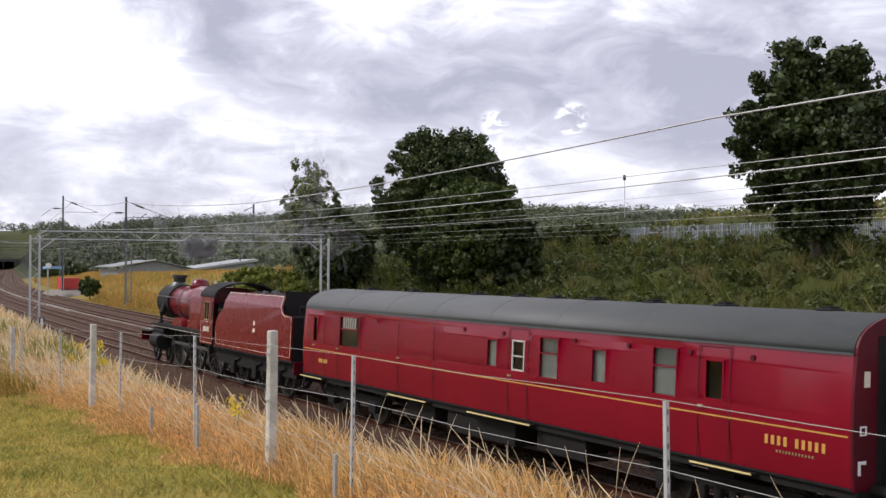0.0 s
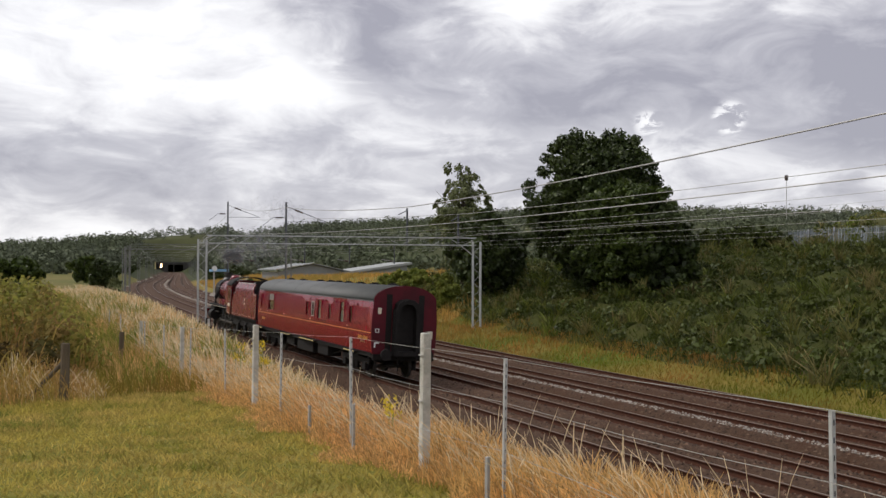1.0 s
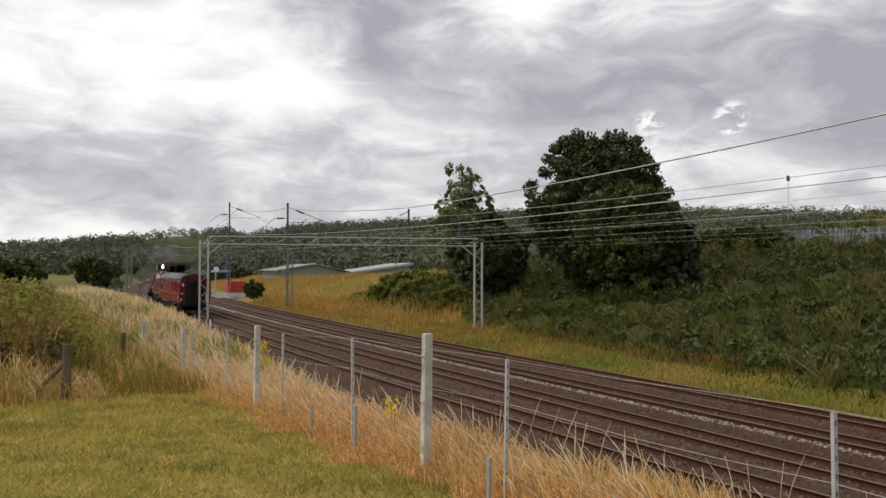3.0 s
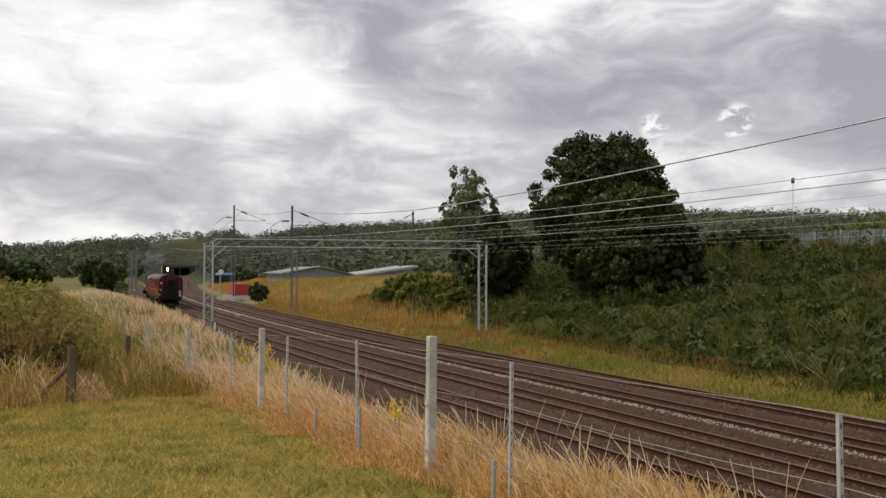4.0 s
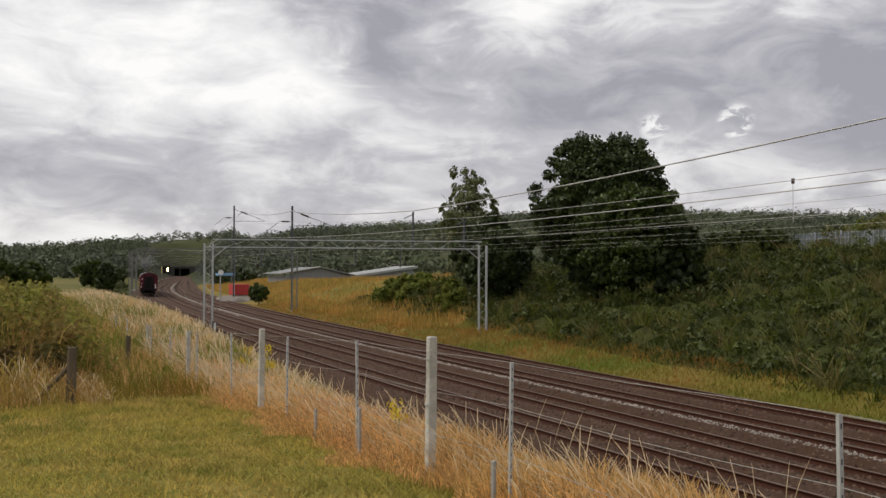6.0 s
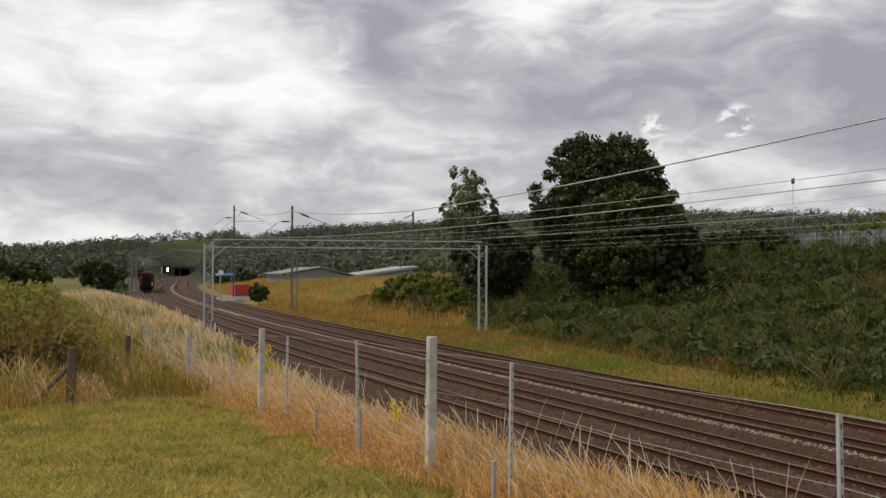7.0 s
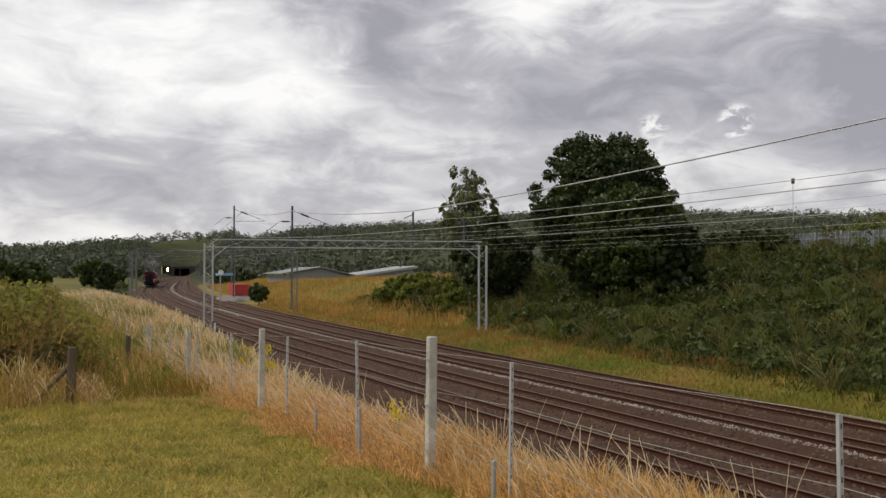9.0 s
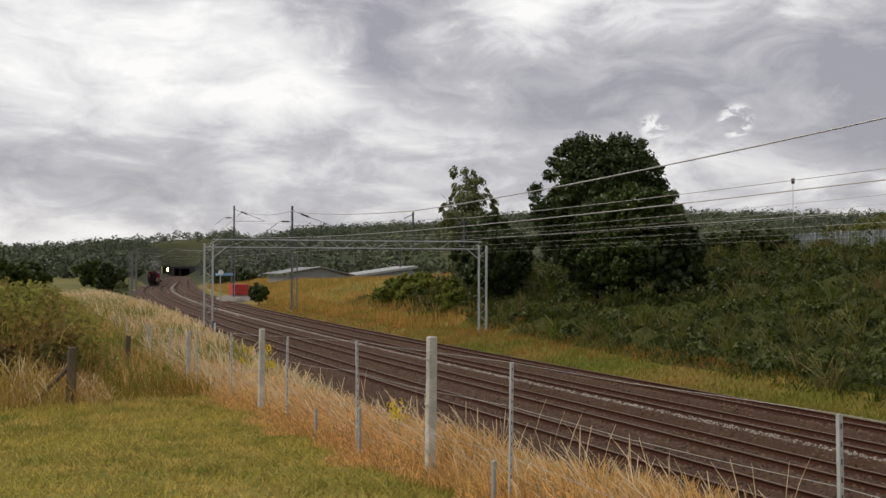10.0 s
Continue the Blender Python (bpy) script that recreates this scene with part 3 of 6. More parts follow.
def blades(x, y, height, width, seed, lean=(0.0, 0.0), bend=0.35, z=None, head=0.0, seg=3):
    """Bent grass ribbons; returns quads. head: the seed head's width."""
    g = np.random.default_rng(seed)
    n = len(x)
    z = ground_z(x, y) if z is None else z
    h = height * (0.55 + 0.75 * g.random(n))
    a = g.random(n) * 6.28
    bx = np.cos(a) * bend * g.random(n) + lean[0] * (0.4 + 0.9 * g.random(n))
    by = np.sin(a) * bend * g.random(n) + lean[1] * (0.4 + 0.9 * g.random(n))
    side = g.random(n) * 3.1416
    sx, sy = np.cos(side) * 0.4 + 0.9, np.sin(side) * 0.4 - 0.39
    base = np.stack([x, y, z - 0.03], -1)
    ds = np.stack([sx, sy, 0 * sx], -1)
    lv = []
    for f, wd in {1: ((0, 1.0), (1.0, 0.15)), 2: ((0, 1.0), (0.8, 0.6), (1.0, 0.12)), 3: ((0, 1.0), (0.5, 0.8), (0.82, 0.5), (1.0, 0.12))}[seg]:
        c = base + np.stack([bx * h * f ** 2, by * h * f ** 2, h * (f - 0.18 * f ** 2 * np.hypot(bx, by))], -1)
        w = width * wd if not head or f < 0.79 else head * (0.9 if f < 0.9 else 0.35)
        lv.append((c - ds * w / 2, c + ds * w / 2))
    return np.concatenate([np.stack([p0, p1, q1, q0], 1) for (p0, p1), (q0, q1) in zip(lv, lv[1:])])


def short_blades(x, y, height, width, seed):
    """Single leaning quads for turf."""
    g = np.random.default_rng(seed)
    n = len(x)
    b = np.stack([x, y, ground_z(x, y) - 0.005], -1)
    a = g.random(n) * 3.1416
    d = np.stack([0.918 + 0.5 * np.cos(a), -0.397 + 0.5 * np.sin(a), 0 * a], -1) * (width / 2)
    h = height * (0.5 + 0.9 * g.random(n))
    k = g.normal(size=(n, 2)) * 0.75
    t = b + np.stack([k[:, 0] * h, k[:, 1] * h, h], -1)
    return np.stack([b - d, b + d, t + d * 0.35, t - d * 0.35], 1)


def scatter(n, x0, x1, y0, y1, seed, power=1.0):
    g = np.random.default_rng(seed)
    return x0 + (x1 - x0) * g.random(n), y0 + (y1 - y0) * g.random(n) ** power


# ---- fence ----
def concrete_post(y, top, base, lean=0.0):
    bm = bmesh.new()
    w, d = 0.041, 0.041
    add_box(bm, -w, w, -d, d, -0.4, top - base - 0.02, 0.012)
    for v in bm.verts:
        if v.co.z > 0.2:
            v.co.x *= 0.88
            v.co.y *= 0.88
    p = thing("concrete_fence_post", "weathered square concrete fence post in long grass", "fence post", "concrete posts of the wire fence")
    part("post_shaft", bm, "concrete", p)
    for z in (0.25, 0.62, 1.0):
        part("wire_staple", tube([(-0.047, -0.03, z), (-0.047, 0.03, z)], 0.006, 5), "galv_dull", p)
    p.matrix_basis = pose(3.25, y, base, lean, lean * 0.6, 4)
    return p


def steel_post(y, top, base, x=3.25):
    h = top - base
    bm = bmesh.new()
    add_box(bm, -0.012, 0.012, -0.003, 0.003, -0.4, h)
    add_box(bm, -0.012, -0.008, 0.003, 0.014, -0.4, h)
    p = thing("steel_fence_post", "galvanised steel angle fence post with wire holes", "fence post", "steel posts of the wire fence")
    part("angle_bar", bm, "galv", p)
    hole = bmesh.new()
    z = h - 0.05
    while z > 0.2:
        add_box(hole, -0.004, 0.004, -0.0045, -0.0032, z - 0.012, z + 0.012)
        z -= 0.075
    tagged(part("bolt_holes", hole, "steel_dark", p), kind="stuff")
    p.matrix_basis = pose(x, y, base, 0.6 * math.sin(y * 3), 0.8 * math.cos(y * 5), 8)
    return p


def gz(x, y):
    return float(ground_z(np.array(float(x)), np.array(float(y))))


STEEL = [(-2.9, 3.85), (0.2, 3.85), (3.255, 3.84), (6.32, 3.81), (9.66, 3.75), (12.45, 3.63), (15.8, 3.49), (19.0, 3.33), (22.2, 3.22), (25.4, 3.15), (30.6, 3.12), (34.0, 3.12)]
for y, top in STEEL:
    steel_post(y, top, gz(3.25, y))
for y, top, base in ((1.45, 3.96, 2.77), (7.77, 3.925, 2.72), (13.84, 3.68, 2.46), (19.95, 3.33, 2.17), (26.1, 3.15, 2.08)):
    concrete_post(y, top, min(base, gz(3.25, y) + 0.03), 0.5)
for x, y, h in ((3.12, 6.32, 0.42), (3.15, 9.3, 0.5), (3.15, 10.8, 0.36)):
    s = thing("grey_stake", "short thin grey stake standing in dry grass", "stake", "old stakes by the fence")
    part("stake_shaft", box(-0.014, 0.014, -0.014, 0.014, -0.2, h, 0.003), "galv_dull", s)
    s.matrix_basis = pose(x, y, gz(x, y), 2, -2, 20)


def fence_wire(drop, seed):
    pts = []
    g = random.Random(seed)
    for (y0, t0), (y1, t1) in zip(STEEL, STEEL[1:]):
        for k in range(4):
            f = k / 4
            pts.append((3.215, y0 + (y1 - y0) * f, t0 + (t1 - t0) * f - drop - (0.012 + 0.04 * drop) * math.sin(math.pi * f) * g.uniform(0.4, 1.2)))
    pts.append((3.215, STEEL[-1][0], STEEL[-1][1] - drop))
    w = part("fence_wire", tube(pts, 0.0018, 6), "galv_dull")
    tagged(w, "sagging plain galvanised fence wire strung between posts", "fence wire", "strands of the wire fence")


fence_wire(-0.005, 1)
fence_wire(0.30, 2)
fence_wire(0.64, 3)


# ---- overhead line ----
def lattice_leg(parent, x, y, z0, z1, turn, w=0.55, chord=0.065, rungs=12, steel="galv_dull"):
    leg = part("lattice_leg", add_box(box(-w / 2 - chord, -w / 2 + chord, -chord, chord, z0, z1), w / 2 - chord, w / 2 + chord, -chord, chord, z0, z1), steel, parent)
    bm = bmesh.new()
    for i in range(rungs):
        a, b = z0 + 0.3 + (z1 - z0 - 0.6) * i / rungs, z0 + 0.3 + (z1 - z0 - 0.6) * (i + 1) / rungs
        s = 1 if i % 2 else -1
        add_tube(bm, [(-w / 2 * s, 0, a), (w / 2 * s, 0, b)], 0.016, 5)
    br = part("leg_bracing", bm, steel, leg)
    foot = part("concrete_footing", box(-w / 2 - 0.25, w / 2 + 0.25, -0.35, 0.35, z0 - 0.5, z0 + 0.12, 0.03), "concrete", leg)
    leg.matrix_basis = pose(x, y, 0, 0, 0, turn)
    return leg


def portal(near, far, zb, label, rise=(), arms=True, steel="galv_dull"):
    """A lattice gantry over the four lines. near, far: feet (x, y, z)."""
    p = thing("overhead_line_gantry", label, "gantry", "overhead line gantries")
    n, f = Vector(near), Vector(far)
    d = (f - n).xy
    turn = math.degrees(math.atan2(d.y, d.x))
    length = d.length
    lattice_leg(p, n.x, n.y, n.z, zb + 0.25, turn, steel=steel)
    lattice_leg(p, f.x, f.y, f.z, zb + 0.25, turn, steel=steel)
    boom = bmesh.new()
    for dy in (-0.22, 0.22):
        for z in (zb, zb + 0.52):
            add_box(boom, 0.3 if z > zb else -0.2, length - 0.1, dy - 0.03, dy + 0.03, z - 0.03, z + 0.03)
    b = part("boom", boom, steel, p)
    b.matrix_basis = pose(n.x, n.y, 0, 0, 0, turn)
    brace = bmesh.new()
    k = int(length / 1.1)
    for i in range(k):
        for dy in (-0.22, 0.22):
            a = (length * i / k + 0.2, dy, zb + (0.52 if i % 2 else 0))
            c = (length * (i + 1) / k - 0.05, dy, zb + (0 if i % 2 else 0.52))
            add_tube(brace, [a, c], 0.008, 4)
    part("boom_bracing", brace, steel, b)
    part("knee_brace", tube([(0.25, 0, zb - 0.75), (1.2, 0, zb)], 0.04, 6), steel, b)
    part("knee_brace", tube([(length - 0.25, 0, zb - 0.75), (length - 1.2, 0, zb)], 0.04, 6), steel, b)
    part("curved_brace", tube([(0, 0, zb), (0.2, 0, zb + 0.32), (0.65, 0, zb + 0.5), (1.2, 0, zb + 0.53)], 0.03, 6), steel, b)
    for u, top in rise:
        mast = part("boom_mast", box(u - 0.06, u + 0.06, -0.06, 0.06, zb - 0.1, top, 0.01), "steel_dark", b)
        part("stay_arm", tube([(u, 0, top - 0.15), (u - 0.9, -1.6, top - 0.55)], 0.03, 6), "steel_dark", mast)
    if arms:
        for u0 in TRACKS:
            a = u0 + 2.6
            post = part("drop_tube", tube([(a + 0.9, 0, zb), (a + 0.9, 0, zb - 1.35)], 0.05, 6), "steel_dark", b)
            part("registration_arm", tube([(a + 0.9, 0, zb - 1.2), (a, 0, zb - 1.05)], 0.022, 6), "galv_dull", post)
            part("insulator", tube([(a + 0.8, 0, zb - 1.18), (a + 0.55, 0, zb - 1.14)], 0.06, 8), "insul", post)
    return p


portal((12.5, 68.7, -0.35), (31.2, 65.0, -0.35), 6.18, "pale lattice steel gantry spanning four lines", steel="galv", rise=((14.0, 8.75), (17.7, 8.35)))
q = on_line(114.0, np.array([-4.3, 13.4]))
portal((q[0][0], q[0][1], q[0][2] - 0.4), (q[1][0], q[1][1], q[1][2] - 0.4), 6.6, "distant lattice steel gantry with tall far mast", arms=False, steel="steel_far")
for yy in (172.0, 232.0, 300.0, 366.0, 434.0, 505.0, 580.0):
    q = on_line(yy, np.array([-2.9, 13.6]))
    portal((q[0][0], q[0][1], q[0][2] - 0.4), (q[1][0], q[1][1], q[1][2] - 0.4), 7.6, "distant lattice steel gantry seen end on", arms=False, steel="steel_far")


def tall_mast(x, y, z0, top, turn, label):
    p = thing("catenary_mast", label, "mast", "tall line masts")
    part("mast_post", box(-0.11, 0.11, -0.11, 0.11, 0, top - z0, 0.015), "steel_dark", p)
    h = top - z0
    a = part("tension_stay", tube([(0, 0, h - 0.5), (4.6, -0.8, h - 2.3)], 0.035, 6), "steel_dark", p)
    part("stay_insulator", tube([(1.0, -0.17, h - 0.9), (1.9, -0.33, h - 1.25)], 0.10, 8), "insul", a)
    part("cross_arm", tube([(0, 0, h - 2.3), (4.4, -0.8, h - 2.3)], 0.03, 6), "steel_dark", p)
    c = part("back_arm", tube([(0, 0, h - 1.8), (-1.5, 0.2, h - 1.8), (-2.8, 0.4, h - 2.9)], 0.03, 6), "steel_dark", p)
    part("back_insulator", tube([(-0.4, 0.05, h - 1.8), (-1.2, 0.16, h - 1.8)], 0.09, 8), "insul", c)
    p.matrix_basis = pose(x, y, z0, 0, 0, turn)


tall_mast(30.55, 115.0, 0.2, 12.25, -10, "tall dark steel mast with insulated stay arm beside lines")
tall_mast(30.9, 149.5, 0.6, 14.4, -10, "tall dark steel mast with insulated arms both sides")


def span_wire(name, pts, r, label, group):
    """Wires sag between supports given as (y, u, z)."""
    out = []
    for (y0, u0, z0, s), (y1, u1, z1, _) in zip(pts, pts[1:]):
        n = 14
        for k in range(n):
            f = k / n
            p = on_line(y0 + (y1 - y0) * f, u0 + (u1 - u0) * f)
            out.append((p[0], p[1], z0 + (z1 - z0) * f - s * 4 * f * (1 - f)))
    p = on_line(pts[-1][0], pts[-1][1])
    out.append((p[0], p[1], pts[-1][2]))
    tagged(part(name, tube(out, r, 6), "wire"), label, "overhead wire", group)


for k, u in enumerate(TRACKS):
    span_wire("contact_wire", [(-45, u, 5.6, 0.02), (5, u + 0.15, 5.62, 0.02), (66 - k, u - 0.15, 5.62, 0.02), (114, u, 5.9, 0.02), (172, u, 6.2, 0.02), (232, u, 6.5, 0), (300, u, 6.6, 0), (600, u, 6.6, 0)], (0.006, 0.004, 0.003, 0.003)[k], "taut copper contact wire over the line", "contact wires")
    span_wire("catenary_wire", [(-45, u, 7.0, 0.7), (5, u, 6.3 + 0.12 * k, 0.42), (66 - k, u, 6.75, 0.5), (114, u, 7.1, 0.6), (172, u, 7.4, 0.6), (232, u, 7.8, 0.6), (300, u, 7.9, 0.6), (366, u, 7.9, 0.6), (600, u, 7.9, 0)], (0.013, 0.006, 0.004, 0.004)[k], "sagging catenary wire over the line", "catenary wires")
span_wire("feeder_wire", [(-60, 9.6, 10.6, 0.3), (23, 10.2, 9.28, 0.25), (65, 10.7, 8.75, 0.3), (115, 13.2, 11.6, 0.5), (150, 12.6, 13.6, 0.3), (230, 13, 11, 0.5), (380, 13, 12, 1)], 0.030, "thick sagging feeder wire high over the lines", "feeder wires")
span_wire("feeder_wire", [(-60, 15.3, 9.2, 0.2), (28, 15.3, 8.38, 0.1), (65.0, 15.2, 8.4, 0.2), (115, 13.2, 10.4, 0.5), (150, 12.6, 12.5, 0.3), (230, 13, 10, 0.5), (380, 13, 11, 1)], 0.017, "thin sagging feeder wire over the verge", "feeder wires")
hang = thing("hanging_insulator", "thin hanging wire with a dark insulator", "insulator")
part("insulator", tube([(30.0, 32.7, 8.42), (30.0, 32.7, 8.2)], 0.07, 8), "insul", hang)
part("hanger", tube([(30.0, 32.7, 8.2), (30.0, 32.7, 6.6)], 0.012, 5), "wire", hang)


# ---- the train ----
def side_x(z):
    return 1.37 - (0.075 * ((z - 2.05) / 1.0) ** 2 if z < 2.05 else 0.055 * ((z - 2.05) / 1.07) ** 2)


def coach_side(s, openings, y0, y1):
    """One side wall with real openings; s is -1 or 1."""
    ys = sorted({y0, y1, *[v for o in openings for v in o[:2]]})
    zs = sorted({1.05, 1.22, 1.4, 1.6, 1.82, 2.05, 2.3, 2.55, 2.75, 2.95, 3.12, *[v for o in openings for v in o[2:4]]})
    bm = bmesh.new()
    cache = {}

    def v(y, z, inner):
        k = (round(y, 3), round(z, 3), inner)
        if k not in cache:
            cache[k] = bm.verts.new((s * (side_x(z) - 0.07 * (inner % 2)), y, z))
        return cache[k]

    def is_open(y, z):
        return any(a < y < b and c < z < d for a, b, c, d in openings)

    for a, b in zip(ys, ys[1:]):
        for c, d in zip(zs, zs[1:]):
            if not is_open((a + b) / 2, (c + d) / 2):
                for inner in (0, 1):
                    bm.faces.new((v(a, c, inner), v(b, c, inner), v(b, d, inner), v(a, d, inner)))
    for a, b, c, d in openings:
        yy = [q for q in ys if a <= q <= b]
        zz = [q for q in zs if c <= q <= d]
        for p, q in zip(yy, yy[1:]):
            for z in (c, d):
                bm.faces.new((v(p, z, 2), v(q, z, 2), v(q, z, 3), v(p, z, 3)))
        for p, q in zip(zz, zz[1:]):
            for y in (a, b):
                bm.faces.new((v(y, p, 2), v(y, q, 2), v(y, q, 3), v(y, p, 3)))
    bmesh.ops.remove_doubles(bm, verts=bm.verts, dist=0.0005)
    bm.normal_update()
    for f in bm.faces:
        if abs(f.normal.x) > 0.8:
            f.smooth = True
            if (f.normal.x > 0) != (s * (1 if abs(f.calc_center_median().x) > side_x(f.calc_center_median().z) - 0.03 else -1) > 0):
                f.normal_flip()
    return bm


def wheel_bm(r, half, spokes=0, tyre=0.07, width=0.13):
    """A pair of wheels on an axle along x, centred on the axle."""
    bm = bmesh.new()
    for s in (-1, 1):
        x0, x1 = s * half - width / 2, s * half + width / 2
        n = 28
        for xa, ra, rb in ((x0, r, r - tyre), (x1, r, r - tyre)):
            o = [bm.verts.new((xa, ra * math.cos(6.28318 * k / n), ra * math.sin(6.28318 * k / n))) for k in range(n)]
            i = [bm.verts.new((xa, rb * math.cos(6.28318 * k / n), rb * math.sin(6.28318 * k / n))) for k in range(n)]
            for k in range(n):
                bm.faces.new((o[k], o[(k + 1) % n], i[(k + 1) % n], i[k]))
            if xa == x0:
                keep = (o, i)
            else:
                for k in range(n):
                    bm.faces.new((keep[0][k], keep[0][(k + 1) % n], o[(k + 1) % n], o[k]))
                    bm.faces.new((keep[1][k], keep[1][(k + 1) % n], i[(k + 1) % n], i[k]))
        if spokes:
            for k in range(spokes):
                a = 6.28318 * k / spokes
                add_tube(bm, [(s * half, 0.1 * math.cos(a), 0.1 * math.sin(a)), (s * half, (r - tyre) * math.cos(a), (r - tyre) * math.sin(a))], 0.035, 5, False)
        else:
            add_tube(bm, [(x0 + 0.04, 0, 0), (x1 - 0.04, 0, 0)], r - tyre + 0.003, 28)
        add_tube(bm, [(x0 - 0.02, 0, 0), (x1 + 0.02, 0, 0)], 0.16, 12)
    add_tube(bm, [(-half, 0, 0), (half, 0, 0)], 0.075, 8)
    return bm


def buffers(parent, y, d, z=1.05):
    for x in (-0.87, 0.87):
        bm = tube([(x, y, z), (x, y + d * 0.35, z)], 0.10, 12)
        b = part("buffer", bm, "black", parent, smooth=False)
        part("buffer_head", tube([(x, y + d * 0.35, z), (x, y + d * 0.42, z)], [0.23, 0.22], 18), "black", b)


def bars(parent, name, s, y, z, w, h, n, material, label, gap=0.25):
    """Lettering too small or private to read, as plain upright bars."""
    bm = bmesh.new()
    p = w / n
    for k in range(n):
        a = y - w / 2 + p * k
        x = s * (side_x(z) + 0.004)
        add_box(bm, min(x, x + s * 0.004), max(x, x + s * 0.004), a + p * gap / 2, a + p * (1 - gap / 2), z - h / 2, z + h / 2)
    return part(name, bm, material, parent, label)


def build_coach():
    c = thing("railway_coach", "maroon brake coach with grey roof and gold lining", "railway coach")
    H = 9.83
    wins = [(15.95, 17.21, 2.06, 2.97), (18.68, 19.02, 2.10, 2.88), (9.19, 9.62, 2.12, 2.78), (8.17, 8.63, 2.12, 2.80), (6.99, 7.66, 2.04, 2.94),
            (5.49, 5.95, 2.11, 2.80), (3.59, 4.24, 2.06, 2.97), (2.50, 2.94, 2.12, 2.83)]
    ops = [(a - H, b - H, z0, z1) for a, b, z0, z1 in wins]
    for s in (-1, 1):
        side = part("side_wall", coach_side(s, ops, -H, H), "maroon", c, "maroon painted side with gold waist line")
        part("waist_line", box(min(s * 1.372, s * 1.377), max(s * 1.372, s * 1.377), -H + 0.04, H - 0.04, 1.855, 1.880), "gold", side, "thin gold line")
        part("gutter", box(min(s * 1.31, s * 1.345), max(s * 1.31, s * 1.345), -H, H, 3.10, 3.135), "roof_grey", side)
        part("lower_line", box(min(s * 1.325, s * 1.332), max(s * 1.325, s * 1.332), -H, H, 1.055, 1.10), "black", side)
        for i, (a, b, z0, z1) in enumerate(ops):
            x = s * (side_x(z0) - 0.045)
            w = part("window", box(min(x, x + 0.008), max(x, x + 0.008), a, b, z0, z1), "glass", c)
            fr = bmesh.new()
            xf = s * (side_x(2.5) - 0.02)
            x0, x1 = min(xf, xf + s * 0.03), max(xf, xf + s * 0.03)
            e = 0.035
            add_box(fr, x0, x1, a, a + e, z0, z1)
            add_box(fr, x0, x1, b - e, b, z0, z1)
            add_box(fr, x0, x1, a + e, b - e, z0, z0 + e)
            add_box(fr, x0, x1, a + e, b - e, z1 - e, z1)
            if i in (3, 4, 6):
                add_box(fr, x0, x1, a + e, b - e, z1 - 0.37, z1 - 0.34)
            if i == 0:
                for k in range(2, 8):
                    yy = a + (b - a) * k / 9
                    part("window_bar", box(x0, x1, yy - 0.018, yy + 0.018, z1 - 0.36, z1 - 0.03), "blind", w)
                add_box(fr, x0, x1, a, b, z1 - 0.40, z1 - 0.36)
            part("window_frame", fr, ("blind" if i in (3,) else "maroon"), w)
            # added black sheet stands in for the unlit interior behind these windows
            if i in (0, 1, 7):
                xb = s * 1.22
                part("dark_interior_sheet", box(min(xb, xb + 0.01), max(xb, xb + 0.01), a - 0.03, b + 0.03, z0 - 0.02, z1 + 0.02), "black", w, "black sheet standing in for the unlit interior")
            if i in (4, 5, 6, 2):
                xb = s * 1.285
                part("window_blind", box(min(xb, xb + 0.01), max(xb, xb + 0.01), a - 0.03, b + 0.03, z0 - 0.02, z1 - (0.36 if i in (4, 6) else 0.0)), "blind", w, "pale drawn blind")
                if i in (4, 6):
                    part("upper_pane", box(min(xb, xb + 0.01), max(xb, xb + 0.01), a - 0.03, b + 0.03, z1 - 0.35, z1 + 0.01), "frosted", w, "frosted upper light")
        # door leaves, hinges, handles and grab rails
        for y in (18.6, 12.83, 8.40, 3.0 - 0.28, 15.9 + 0.68):
            half = 0.9 if y == 12.83 else (0.72 if y > 16 and y < 17 else 0.36)
            seam = bmesh.new()
            for k in (-half, half):
                for z0, z1 in ((1.12, 1.9), (1.9, 2.6), (2.6, 3.05)):
                    xa = s * (max(side_x(z0), side_x(z1)) + 0.001)
                    add_box(seam, min(xa, xa + s * 0.003), max(xa, xa + s * 0.003), y - H + k - 0.012, y - H + k + 0.012, z0, z1)
            xa = s * (side_x(3.05) + 0.012)
            add_box(seam, min(xa, xa + s * 0.003), max(xa, xa + s * 0.003), y - H - half, y - H + half, 3.035, 3.055)
            d = part("door_seam", seam, "maroon_dark", side)
            part("door_handle", box(min(s * 1.37, s * 1.42), max(s * 1.37, s * 1.42), y - H + half - 0.14, y - H + half - 0.04, 1.98, 2.02, 0.006), "brass", d)
        for y in (10.6, 9.0, 4.9, 3.3, 1.9, 6.5, 14.9):
            part("vent_dot", tube([(s * 1.33, y - H, 2.92), (s * 1.362, y - H, 2.92)], 0.05, 10), "maroon_dark", side)
        for a, b in ((1.77, 3.14), (12.06, 13.99), (7.76, 10.20), (18.08, 19.6)):
            st = part("footstep", box(min(s * 1.28, s * 1.46), max(s * 1.28, s * 1.46), a - H, b - H, 0.985, 1.025), "black", c)
            part("step_edge", box(min(s * 1.462, s * 1.472), max(s * 1.462, s * 1.472), a - H, b - H, 1.000, 1.032), "step_yellow", st, "yellow painted step edge")
    bars(c, "operator_lettering", -1, 1.38 - H, 1.63, 0.50, 0.15, 4, "gold", "plain gold bars in place of lettering", 0.5)
    bars(c, "operator_lettering", -1, 0.72 - H, 1.63, 0.62, 0.15, 5, "gold", "plain gold bars in place of lettering", 0.5)
